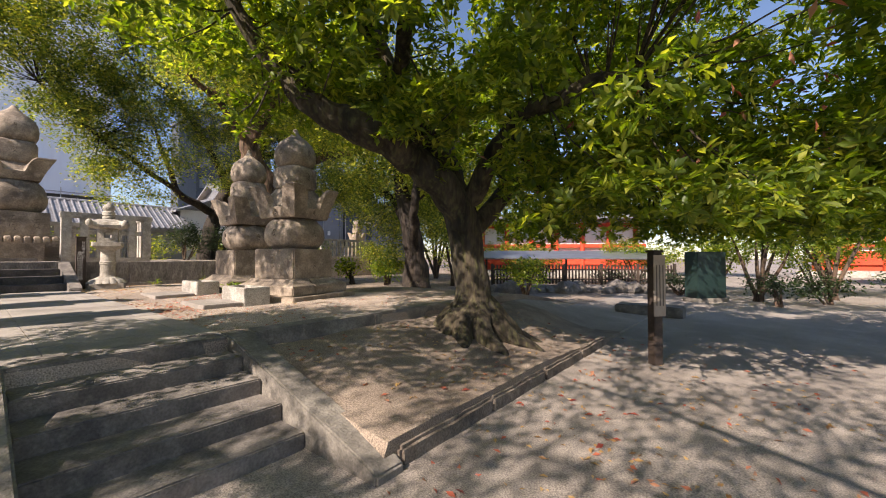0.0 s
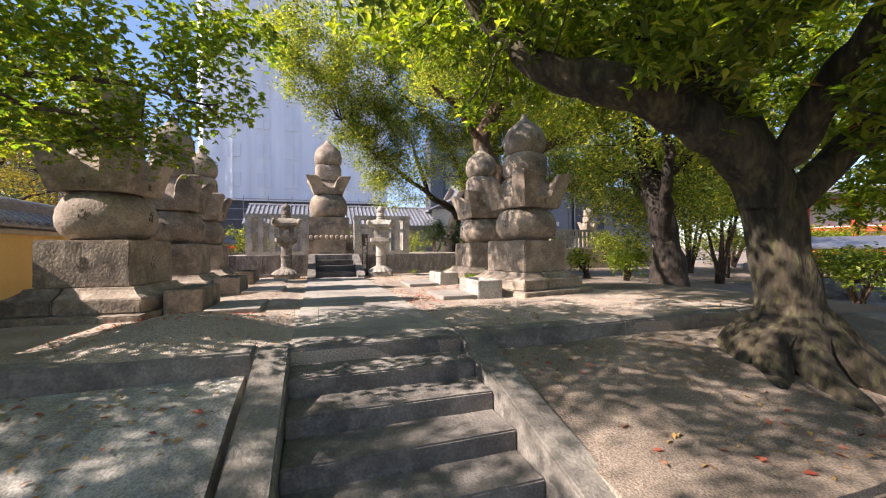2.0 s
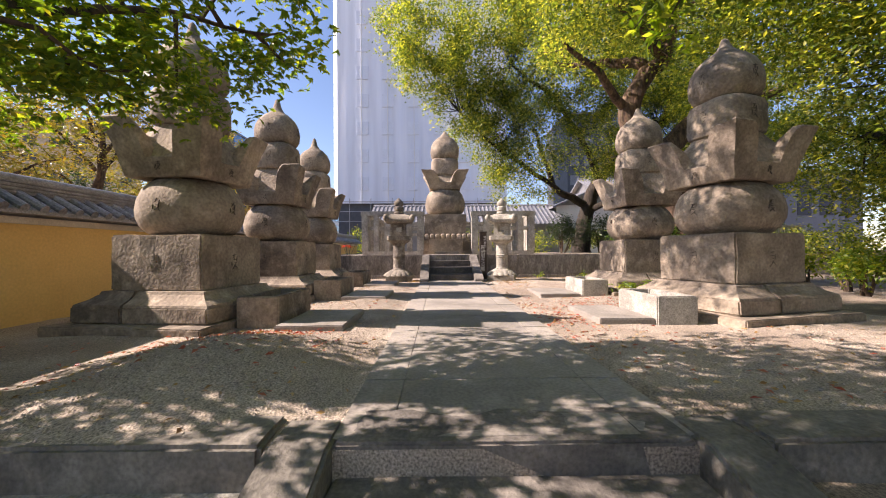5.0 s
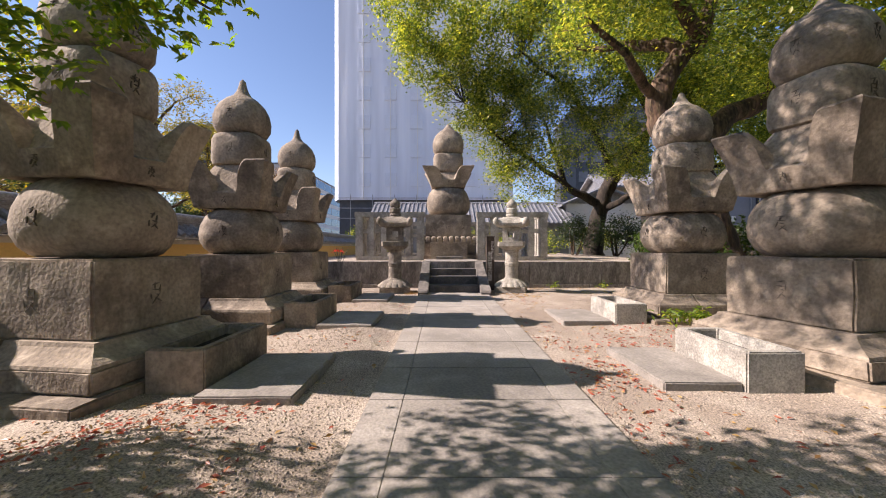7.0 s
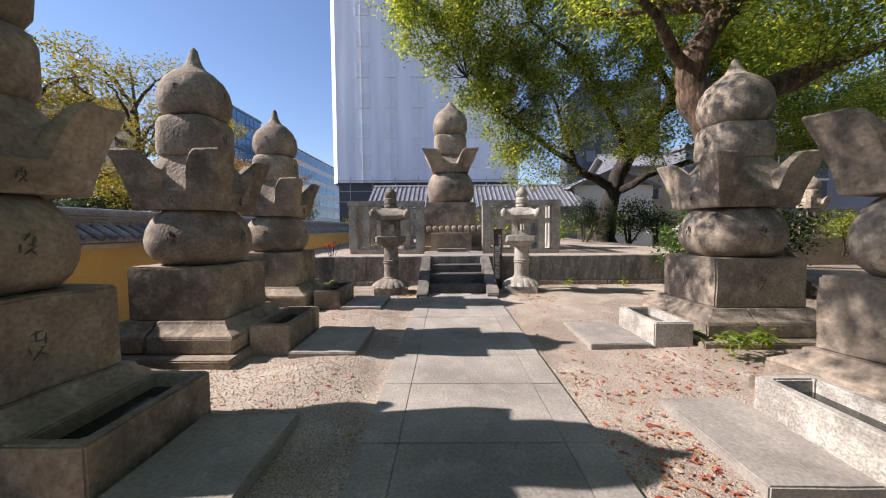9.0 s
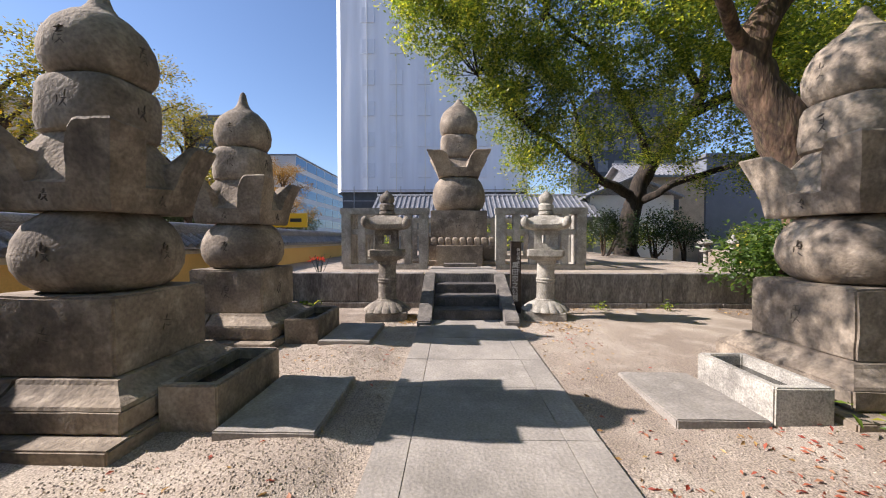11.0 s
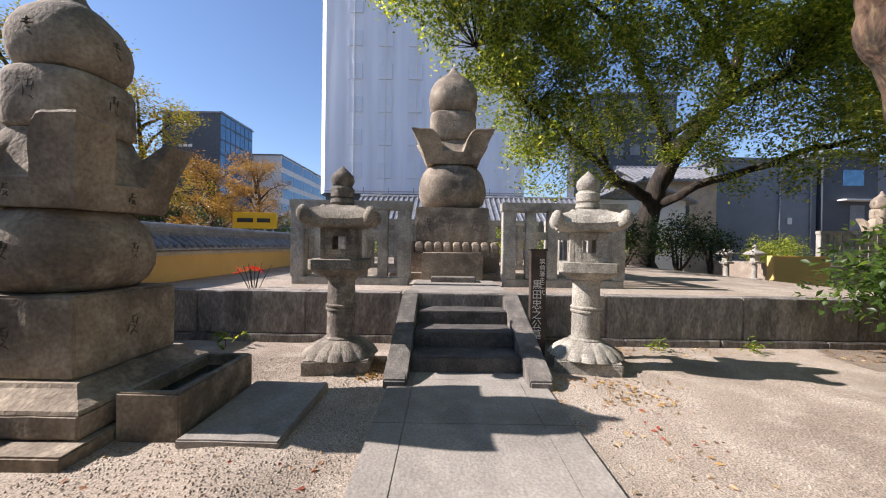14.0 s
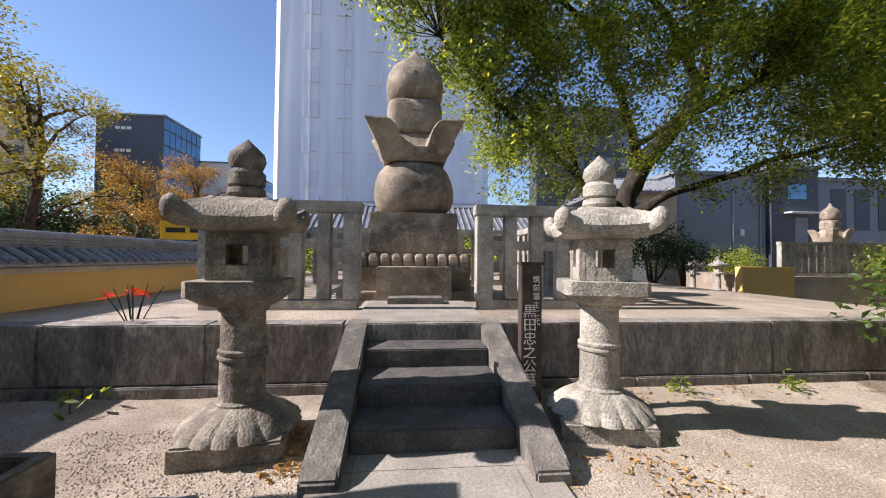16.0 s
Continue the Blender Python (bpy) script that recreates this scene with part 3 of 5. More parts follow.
for sx, sy, sl, sw in ((-8.1, -0.8, 1.25, 0.8), (-10.95, -0.72, 1.3, 0.85), (-13.7, -0.85, 1.3, 0.8), (-8.4, 3.1, 1.2, 0.7), (-11.2, 3.15, 1.2, 0.8)):
    tagged(part("kneeling_slab", box(sx - sl / 2, sx + sl / 2, sy - sw / 2, sy + sw / 2, G - 0.1, G + 0.045, 0.012, None, 0.008), PAVING), "flat grey stone slab before a trough", "slab", "slabs before the troughs")

# main tomb inside the fence
tower("memorial_tower", -20.5, 1.02, 2.24, "tall five-ringed granite tower with carved characters", "", 0.9, 0.85, (1.14, 1.42, 1.92, 1.76, 2.52, 3.84), (0.9, 0.68, 1.03, 0.62, 0.65), 0.18, False, 9)

def main_tomb():
    e = thing("tomb_base", -20.5, 1.02, PLAT, "stepped granite tomb base with a ring of lotus petals", "tomb base")
    part("foundation", box(-1.5, 1.5, -1.45, 1.45, -0.05, 0.16, 0.02, None, 0.01), STONE, e)
    part("plinth", box(-1.15, 1.15, -1.15, 1.15, 0.16, 0.64, 0.02, None, 0.012), STONE, e)
    for side in range(4):
        for i in range(10):
            w = 0.228
            bm = loft([(0.0, 0.111, 6), (0.1, 0.111, 6), (0.18, 0.1, 5), (0.235, 0.07, 4), (0.25, 0.03, 3)], 16)
            p = part("petal", bm, STONE, e)
            p.matrix_local = pose(0, 0, 0.645, 0, 0, 90 * side) @ pose(1.04, (i - 4.5) * w, 0)
    part("lotus_core", box(-1.02, 1.02, -1.02, 1.02, 0.64, 0.9, 0.02), STONE, e)
    t = thing("altar_block", -19.1, 1.02, PLAT, "rectangular grey stone altar block", "altar")
    part("block", box(-0.25, 0.25, -0.7, 0.7, -0.03, 0.64, 0.02, None, 0.01), STONE, t)
    tagged(part("offering_slab", box(-18.75, -18.3, 0.55, 1.52, PLAT - 0.03, PLAT + 0.12, 0.015, None, 0.006), STONE_DARK), "dark flat offering stone before the altar", "slab")


main_tomb()
tagged(part("pavement_inner", box(-18.9, -16.52, 0.2, 1.95, PLAT - 0.1, PLAT + 0.016, 0.01), PAVING), "short paved walk from the steps to the altar", "pavement", kind="structure")


def fence_run(x0, y0, x1, y1, n, label):
    """Stone fence: a sill, square posts with a lettered face, a through rail and a top beam."""
    L = math.hypot(x1 - x0, y1 - y0)
    e = thing("stone_fence", x0, y0, PLAT, label, "stone fence", "fences round the tomb", math.degrees(math.atan2(y1 - y0, x1 - x0)))
    part("sill", box(-0.1, L + 0.1, -0.14, 0.14, -0.05, 0.15, 0.012, None, 0.005), STONE_PALE, e)
    part("beam", box(-0.16, L + 0.16, -0.14, 0.14, 1.5, 1.68, 0.018, None, 0.008), STONE_PALE, e)
    part("rail", box(0, L, -0.04, 0.04, 0.95, 1.1, 0.01), STONE_PALE, e)
    for i in range(n):
        u = L * i / (n - 1)
        big = i in (0, n - 1)
        w, z0 = (0.13, -0.05) if big else (0.1, 0.145)
        p = part("post", box(u - w, u + w, -w, w, z0 if not big else 0.145, 1.505, 0.014, None, 0.004), STONE_PALE, e)
    return e


FL = "grey granite post-and-beam fence with carved names"
fence_run(-17.85, -2.1, -17.85, 0.02, 6, FL)
fence_run(-17.85, 2.12, -17.85, 4.3, 6, FL)
fence_run(-18.3, -2.15, -23.0, -2.15, 11, FL)
fence_run(-18.3, 4.35, -23.0, 4.35, 11, FL)
fence_run(-23.3, -1.7, -23.3, 3.9, 13, FL)


LANTERN_DARK = mat("dark_lantern_granite", (0.33, 0.285, 0.225), (0.12, 0.1, 0.085), (0.46, 0.41, 0.34), 2.4, 50, 0.92, 0.7, 0.5, 0.12)
LANTERN_PALE = mat("pale_lantern_granite", (0.47, 0.43, 0.36), (0.22, 0.2, 0.165), (0.56, 0.52, 0.45), 2.4, 50, 0.92, 0.7, 0.5, 0.1)


def lantern(x, y, rz, label):
    STONE_PALE = LANTERN_DARK if y < 0 else LANTERN_PALE
    e = thing("stone_lantern", x, y, G - 0.02, label, "stone lantern", "pair of lanterns beside the steps", rz)
    part("foot", box(-0.41, 0.41, -0.41, 0.41, -0.08, 0.16, 0.02, None, 0.01), STONE_PALE, e)
    bm = bmesh.new()
    k, rows = 128, []
    for z, r, amp in ((0.15, 0.46, 0.03), (0.165, 0.485, 0.034), (0.21, 0.455, 0.03), (0.27, 0.38, 0.022), (0.32, 0.29, 0.014), (0.36, 0.22, 0.0)):
        row = []
        for i in range(k):
            a = 2 * math.pi * i / k
            rr = r + amp * (abs(math.cos(8 * a)) ** 0.6 - 0.7)
            row.append(bm.verts.new((rr * math.cos(a), rr * math.sin(a), z)))
        rows.append(row)
    for p, q in zip(rows, rows[1:]):
        for i in range(k):
            bm.faces.new((p[i], p[(i + 1) % k], q[(i + 1) % k], q[i]))
    bm.faces.new(rows[-1])
    bm.faces.new(rows[0][::-1])
    part("lotus_base", bm, STONE_PALE, e, "carved lotus petal base", True)
    part("pillar", loft([(0.335, 0.215, 2), (0.375, 0.215, 2), (0.395, 0.185, 2), (0.72, 0.18, 2), (0.735, 0.2, 2), (0.755, 0.2, 2), (0.765, 0.185, 2), (0.785, 0.2, 2), (0.805, 0.2, 2), (0.82, 0.18, 2), (1.12, 0.175, 2), (1.135, 0.2, 2), (1.19, 0.21, 2)], 32, None, 0.004), STONE_PALE, e, "round ringed stone pillar", True)
    part("platform", loft([(1.18, 0.2, 4), (1.2, 0.27, 5), (1.27, 0.355, 9), (1.28, 0.37, 12), (1.40, 0.37, 12), (1.405, 0.35, 12)], 48), STONE_PALE, e)
    # fire box with openings through its four walls
    h = 0.235
    for side in range(4):
        bm = bmesh.new()
        for a, b, z0, z1 in ((-h, -0.085, 1.405, 1.80), (0.085, h, 1.405, 1.80), (-0.086, 0.086, 1.405, 1.53), (-0.086, 0.086, 1.70, 1.80)):
            box(h - 0.06, h, a + (0.06 if a == -h else 0), b, z0, z1, 0.006, bm)
        p = part("fire_box_wall", bm, STONE_PALE, e)
        p.matrix_local = pose(0, 0, 0, 0, 0, 90 * side)
    bm = bmesh.new()
    us = [-1, -0.85, -0.6, -0.3, 0, 0.3, 0.6, 0.85]
    per = [(s, u) for s in range(4) for u in us]

    def at(s, u, r, z):
        px, py = r, r * u
        for _ in range(s):
            px, py = -py, px
        return bm.verts.new((px, py, z))
    up = lambda u: abs(u) ** 3
    rows = [[at(s, u, 0.25, 1.80) for s, u in per], [at(s, u, 0.40, 1.83 + 0.03 * up(u)) for s, u in per], [at(s, u, 0.42 + 0.02 * up(u), 1.91 + 0.05 * up(u)) for s, u in per],
            [at(s, u, 0.37, 2.0 + 0.03 * up(u)) for s, u in per], [at(s, u, 0.22, 2.08) for s, u in per], [at(s, u, 0.12, 2.11) for s, u in per]]
    n = len(per)
    for p, q in zip(rows, rows[1:]):
        for i in range(n):
            bm.faces.new((p[i], p[(i + 1) % n], q[(i + 1) % n], q[i]))
    bm.faces.new(rows[0][::-1])
    bm.faces.new(rows[-1])
    roof = part("roof", bm, STONE_PALE, e, "hipped stone roof with curled corners", True)
    for s in range(4):
        a = radians(45 + 90 * s)
        c, d = math.cos(a), math.sin(a)
        p = curve_pts([(c * 0.26, d * 0.26, 2.04, 0.07), (c * 0.44, d * 0.44, 1.93, 0.075), (c * 0.54, d * 0.54, 1.92, 0.085), (c * 0.575, d * 0.575, 1.99, 0.08), (c * 0.545, d * 0.545, 2.05, 0.05)], 4)
        part("corner_curl", tube(p, None, 10), STONE_PALE, roof, "", True)
    part("finial", loft([(2.1, 0.13, 2), (2.14, 0.16, 2), (2.19, 0.15, 2), (2.2, 0.12, 2), (2.22, 0.15, 2), (2.32, 0.155, 2), (2.36, 0.12, 2), (2.37, 0.13, 2), (2.43, 0.155, 2), (2.50, 0.14, 2), (2.56, 0.08, 2), (2.6, 0.035, 2), (2.63, 0.006, 2)], 24), STONE_PALE, e, "", True)
    return e


lantern(-15.2, -0.54, 6, "dark weathered stone lantern on a lotus base")
lantern(-15.3, 2.75, -14, "pale weathered stone lantern on a lotus base")

# lettered wooden tablet
tab = thing("name_tablet", -15.75, 2.2, G, "dark wooden name tablet with white lettering", "sign")
part("board", box(-0.07, 0.07, -0.11, 0.11, -0.1, 1.52, 0.008), WOOD, tab)
part("cap", box(-0.09, 0.09, -0.13, 0.13, 1.52, 1.55, 0.008), WOOD, tab)


def text(words, size, m, parent, at, label=""):
    cu = bpy.data.curves.new("lettering", "FONT")
    cu.body, cu.size, cu.align_x, cu.align_y, cu.extrude = words, size, "CENTER", "CENTER", 0.0015
    tmp = new("lettering", cu)
    me = bpy.data.meshes.new_from_object(tmp.evaluated_get(bpy.context.evaluated_depsgraph_get()))
    bpy.data.objects.remove(tmp)
    me.name = "lettering"
    me.materials.clear()
    o = link("lettering", me, m, parent, label)
    o.matrix_local = at
    return o


for i, ch in enumerate("黒田忠之公墓"):
    text(ch, 0.15, INK, tab, pose(0.0725, -0.02, 1.02 - i * 0.145, 90, 0, 90))
for i, ch in enumerate("筑前藩主二代"):
    text(ch, 0.085, INK, tab, pose(0.0725, 0.05, 1.36 - i * 0.09, 90, 0, 90))


# ---- trees ----
LEAF_BIG = leaf_mat("glossy_leaf", (0.06, 0.10, 0.016), (0.15, 0.205, 0.028), (0.36, 0.37, 0.065), 0.4, 0.55)
LEAF_CAMPHOR = leaf_mat("camphor_leaf", (0.055, 0.088, 0.022), (0.175, 0.21, 0.038), (0.48, 0.44, 0.09), 0.38, 0.55)
LEAF_DARK = leaf_mat("dark_leaf", (0.018, 0.032, 0.012), (0.035, 0.06, 0.018), (0.07, 0.1, 0.03), 0.2, 0.3)
LEAF_MAPLE = leaf_mat("maple_leaf", (0.07, 0.12, 0.022), (0.15, 0.21, 0.032), (0.32, 0.30, 0.05), 0.35, 0.55)
LEAF_AUTUMN = leaf_mat("autumn_leaf", (0.13, 0.125, 0.035), (0.26, 0.215, 0.06), (0.33, 0.19, 0.06))
LEAF_RED = leaf_mat("red_leaf", (0.26, 0.05, 0.035), (0.38, 0.11, 0.065), (0.36, 0.2, 0.11), 0.5, 0.2)
LEAF_DRY = leaf_mat("dry_leaf", (0.25, 0.13, 0.05), (0.42, 0.26, 0.09), (0.5, 0.34, 0.14), 0.3, 0.1)


def tree(name, limbs, blobs, density, label, leaf, size, bark, per=8, rosette=False, seed=1, hole=0.35, aspect=0.4, spread=0.16, lobes=1, every=14, roots=None, clump=0.9, flat=0.5, reach=2.6):
    x, y, z = limbs[0][0][:3]
    e = thing(name, x, y, z, label, "tree")
    inv = Matrix.Translation((-x, -y, -z))
    anchors = []
    bm = bmesh.new()
    tr = curve_pts(limbs[0], 6, 0.06, seed)
    anchors += tr[3:]
    tube(tr, bm, 20, 0.22)
    for r in roots or ():
        tube(curve_pts(r, 5, 0.05, seed + 3), bm, 9, 0.25)
    bm.transform(inv)
    part("trunk", bm, bark, e, "", True)
    for i, l in enumerate(limbs[1:]):
        bm = bmesh.new()
        q = curve_pts(l, 6, 0.14, seed + i)
        anchors += q
        tube(q, bm, 10, 0.15)
        bm.transform(inv)
        part("limb", bm, bark, e, "", True)
    pts = blob_points(blobs, density, seed, hole, clump)
    bm = bmesh.new()
    twigs(bm, pts, anchors, every, 0.011, reach)
    bm.transform(inv)
    part("twigs", bm, bark, e)["kind"] = "stuff"
    leaves("crown", pts - np.array((x, y, z)), size, leaf, e, flat, per, aspect, spread, seed, rosette, "", lobes)
    return e


# the great tree by the steps, low glossy crown
R0 = (-3.75, 5.85)
tree("broadleaf_tree",
     [[(-3.75, 5.55, 0.0, 0.62), (-3.75, 5.53, 0.5, 0.38), (-3.80, 5.50, 1.3, 0.29), (-3.90, 5.35, 2.2, 0.28), (-4.10, 5.10, 3.0, 0.25), (-4.40, 4.75, 3.8, 0.18), (-4.70, 4.25, 4.8, 0.15), (-4.90, 3.75, 6.0, 0.06)],
      [(-3.85, 5.3, 2.0, 0.26), (-3.98, 4.75, 2.75, 0.26), (-4.2, 4.0, 3.25, 0.25), (-4.55, 3.35, 3.45, 0.22), (-5.0, 2.8, 4.0, 0.15), (-5.4, 1.9, 5.2, 0.06)],
      [(-3.90, 5.35, 2.2, 0.2), (-3.20, 5.25, 3.2, 0.16), (-2.30, 5.25, 3.8, 0.12), (-1.20, 5.65, 4.0, 0.06)],
      [(-3.85, 5.45, 1.9, 0.2), (-3.30, 6.45, 2.9, 0.15), (-2.50, 7.45, 3.4, 0.1), (-1.50, 8.45, 3.2, 0.05)],
      [(-4.00, 5.25, 2.7, 0.2), (-4.90, 6.25, 3.8, 0.14), (-5.90, 7.25, 4.6, 0.07)],
      [(-4.60, 4.45, 4.2, 0.14), (-3.50, 3.65, 4.8, 0.1), (-2.20, 2.85, 5.2, 0.05)]],
     # blobs from (-1.5, 1.6, 6.4) on: unseen, added to shade the court and trunk
     [(-2.00, 5.85, 3.1, 1.7, 1.3, 1.0), (-0.90, 6.75, 2.9, 1.6, 1.7, 1.1), (-2.90, 7.85, 3.2, 1.8, 1.6, 1.2), (-0.10, 8.65, 2.9, 2.0, 1.8, 1.1), (-3.10, 4.65, 4.0, 1.5, 1.2, 0.8), (-5.10, 3.05, 5.2, 1.4, 1.4, 0.9), (-4.10, 2.65, 5.3, 1.7, 1.8, 0.8), (-2.30, 3.65, 5.0, 2.0, 1.6, 0.9), (-5.50, 7.45, 4.6, 1.6, 1.8, 1.3), (-2.20, 6.25, 5.2, 2.6, 2.6, 1.2), (1.10, 6.45, 3.8, 1.8, 2.0, 1.1), (2.50, 8.25, 3.6, 1.8, 2.2, 1.4), (-0.70, 3.85, 5.4, 2.0, 1.6, 0.8), (1.70, 4.25, 5.4, 2.0, 2.0, 0.8), (-2.70, 0.75, 6.2, 2.2, 1.8, 0.7), (-6.10, 4.45, 4.6, 1.2, 1.4, 0.9), (-6.50, 2.85, 5.4, 1.4, 1.4, 0.9), (-0.30, 7.45, 2.5, 1.4, 1.2, 0.6), (1.30, 8.85, 2.5, 1.6, 1.4, 0.7), (3.50, 9.75, 3.0, 1.8, 1.8, 1.2), (-1.90, 9.05, 2.9, 1.6, 1.4, 0.9), (-2.30, 5.25, 2.6, 0.9, 0.7, 0.5), (-3.9, 3.7, 3.6, 1.1, 0.8, 0.5), (-2.9, 4.5, 3.1, 1.0, 0.7, 0.45), (-5.3, 4.5, 3.9, 1.0, 1.0, 0.6), (-4.9, 3.0, 4.2, 1.0, 0.8, 0.5), (-2.3, 8.6, 2.3, 1.4, 1.2, 0.5), (-0.6, 9.3, 2.2, 1.6, 1.2, 0.5), (1.2, 10.4, 2.2, 1.6, 1.4, 0.5), (-4.3, 9.5, 2.4, 1.4, 1.4, 0.7), (-5.6, 1.6, 4.5, 1.2, 1.2, 0.5), (-6.6, 3.4, 4.0, 0.9, 1.0, 0.5), (2.6, 9.2, 2.2, 1.4, 1.4, 0.5), (-2.7, 4.4, 3.2, 0.8, 0.6, 0.4), (-3.4, 3.3, 3.75, 0.8, 0.7, 0.35), (-1.5, 4.5, 2.25, 0.7, 0.5, 0.3), (-0.7, 4.4, 2.25, 0.8, 0.6, 0.35), (-2.2, 4.7, 2.0, 0.5, 0.4, 0.2), (-1.2, 5.0, 1.9, 0.7, 0.5, 0.25), (-0.3, 5.1, 2.05, 0.8, 0.6, 0.3), (-3.2, 2.6, 3.95, 0.9, 0.8, 0.35), (-2.0, 3.7, 3.6, 0.9, 0.7, 0.35), (-0.8, 4.0, 2.95, 0.9, 0.7, 0.4), (-4.0, 4.9, 2.75, 0.5, 0.4, 0.3), (0.6, 5.6, 2.3, 0.9, 0.7, 0.4), (-4.6, 3.9, 4.3, 1.0, 0.9, 0.5), (-1.5, 1.6, 6.4, 2.0, 1.4, 0.4), (0.9, 2.0, 6.4, 1.8, 1.4, 0.4), (2.8, 2.6, 6.4, 1.8, 1.4, 0.4), (-1.0, 6.0, 7.0, 3.4, 2.4, 0.6), (2.4, 8.6, 7.0, 3.4, 2.6, 0.6), (-5.0, 11.0, 6.6, 2.6, 2.6, 0.7), (-1.4, 11.0, 6.2, 2.6, 2.2, 0.6), (-3.9, 0.3, 6.2, 1.1, 1.0, 0.35)],
     75, "large evergreen tree with flaring mossy roots and low glossy foliage", LEAF_BIG, 0.15, MOSSBARK, 9, True, 3, 0.42, 0.38, 0.02, 1, 40,
     [[(-3.75, 5.55, 0.8, 0.24), (-3.75 + 0.6 * math.cos(a), 5.55 + 0.6 * math.sin(a), 0.26, 0.15), (-3.75 + 1.0 * math.cos(a + 0.15), 5.55 + 1.0 * math.sin(a + 0.15), 0.02, 0.09), (-3.75 + 1.35 * math.cos(a), 5.55 + 1.35 * math.sin(a), -0.15, 0.04)] for a in (0.1, 0.7, 1.35, 2.0, 2.9, 3.5, 4.0, 4.5, 5.0, 5.6)])

rng = np.random.default_rng(12)
tagged(leaves("red_foliage", np.column_stack([rng.uniform(-4, 1, 60), rng.uniform(4.6, 8, 60), rng.uniform(2.6, 4.4, 60)]), 0.16, LEAF_RED, None, 0.6, 2, 0.35, 0.05, 4), "single red old leaves hanging in the evergreen crown", "leaves", kind="stuff")

# mossy tree behind the towers
tree("evergreen_tree",
     [[(-9.8, 10.6, 0.2, 0.6), (-9.8, 10.6, 1.2, 0.42), (-9.9, 10.4, 2.6, 0.34), (-10.2, 10.2, 4.2, 0.26), (-10.5, 10.0, 6.5, 0.1)],
      [(-9.8, 10.5, 1.6, 0.2), (-9.0, 9.6, 2.8, 0.16), (-8.5, 9.2, 4.2, 0.12), (-8.4, 8.8, 5.5, 0.06)],
      [(-9.9, 10.4, 2.4, 0.2), (-11.2, 11.0, 3.6, 0.14), (-12.6, 11.6, 4.4, 0.06)],
      [(-10.1, 10.3, 3.5, 0.2), (-9.2, 11.6, 4.6, 0.12), (-8.3, 13.0, 5.2, 0.05)]],
     [(-9.5, 10.2, 5.2, 2.8, 2.6, 1.5), (-12.2, 11.4, 4.0, 2.2, 2.2, 1.8), (-8.2, 12.4, 4.4, 2.4, 2.4, 1.8), (-12.5, 13.5, 3.4, 2.0, 2.0, 2.0), (-10, 9.0, 6.8, 3.2, 3.0, 1.6), (-10.0, 6.8, 8.2, 2.4, 1.8, 0.7)],
     # near-black bark here carries the shade on this trunk in its colour
     34, "evergreen tree with mossy forked trunk and dense crown", LEAF_CAMPHOR, 0.13, BLACKBARK, 10, False, 5, 0.36, 0.5, 0.2, 1, 60)

# leaning giant beside the platform; unseen limb over the towers added to shade them
tree("leaning_tree",
     [[(-15.3, 9.0, 0.3, 0.85), (-15.4, 8.75, 1.4, 0.62), (-15.5, 8.45, 2.5, 0.55), (-15.6, 8.05, 3.8, 0.5), (-15.6, 7.6, 4.8, 0.46), (-15.6, 7.15, 5.5, 0.38), (-15.5, 7.05, 6.2, 0.32), (-15.4, 7.4, 7.0, 0.28), (-15.2, 8.0, 7.8, 0.22), (-14.6, 8.2, 9.5, 0.08)],
      [(-15.6, 7.9, 4.5, 0.38), (-15.7, 9.2, 5.6, 0.3), (-15.9, 11.0, 6.4, 0.2), (-16.0, 13.0, 7.2, 0.08)],
      [(-15.5, 7.0, 6.0, 0.15), (-14.6, 5.6, 6.9, 0.11), (-13.6, 4.2, 7.3, 0.05)],
      [(-15.2, 8.0, 7.7, 0.2), (-12.6, 4.4, 9.0, 0.16), (-10.6, 1.4, 9.0, 0.11), (-9.2, -1.6, 8.7, 0.07), (-8.6, -4.2, 8.5, 0.03)],
      [(-15.3, 7.7, 7.3, 0.2), (-16.2, 6.8, 8.0, 0.15), (-17.6, 5.4, 8.6, 0.07)]],
     # blobs from (-8.6, -2.6, 8.2) on: out of view, added to shade the right towers
     [(-12.8, 5.6, 8.4, 2.6, 2.4, 1.2), (-16.0, 6.4, 9.0, 2.8, 2.6, 1.4), (-16.2, 12.0, 7.2, 2.2, 2.4, 1.2), (-13.6, 4.6, 7.4, 1.4, 1.2, 0.5), (-14.0, 9.8, 7.6, 2.6, 2.4, 1.8), (-13.0, 3.8, 9.6, 2.2, 2.0, 1.2), (-8.6, -2.6, 8.2, 1.4, 1.8, 0.7), (-8.7, -0.4, 8.4, 1.5, 1.6, 0.7), (-8.8, 1.6, 8.6, 1.5, 1.4, 0.6), (-11.8, 0.0, 8.6, 1.3, 1.2, 0.6), (-11.6, 1.8, 8.8, 1.4, 1.2, 0.6), *[(bx, by, 8.7 + 0.3 * k, 1.25, 1.1, 0.45) for bx in (-8.7, -11.6) for by in (-1.2, -2.6, -3.9, -5.0) for k in (0, 1)]],
     30, "giant leaning tree with rough reddish bark", LEAF_CAMPHOR, 0.13, REDBARK, 10, False, 7, 0.4, 0.5, 0.22, 1, 60, [[(-15.0, 8.7, 0.9, 0.3), (-15 + 0.9 * math.cos(a), 8.7 + 0.9 * math.sin(a), 0.55, 0.2), (-15 + 1.7 * math.cos(a), 8.7 + 1.7 * math.sin(a), 0.35, 0.06)] for a in (0.5, 2, 3.4, 4.6, 5.6)])

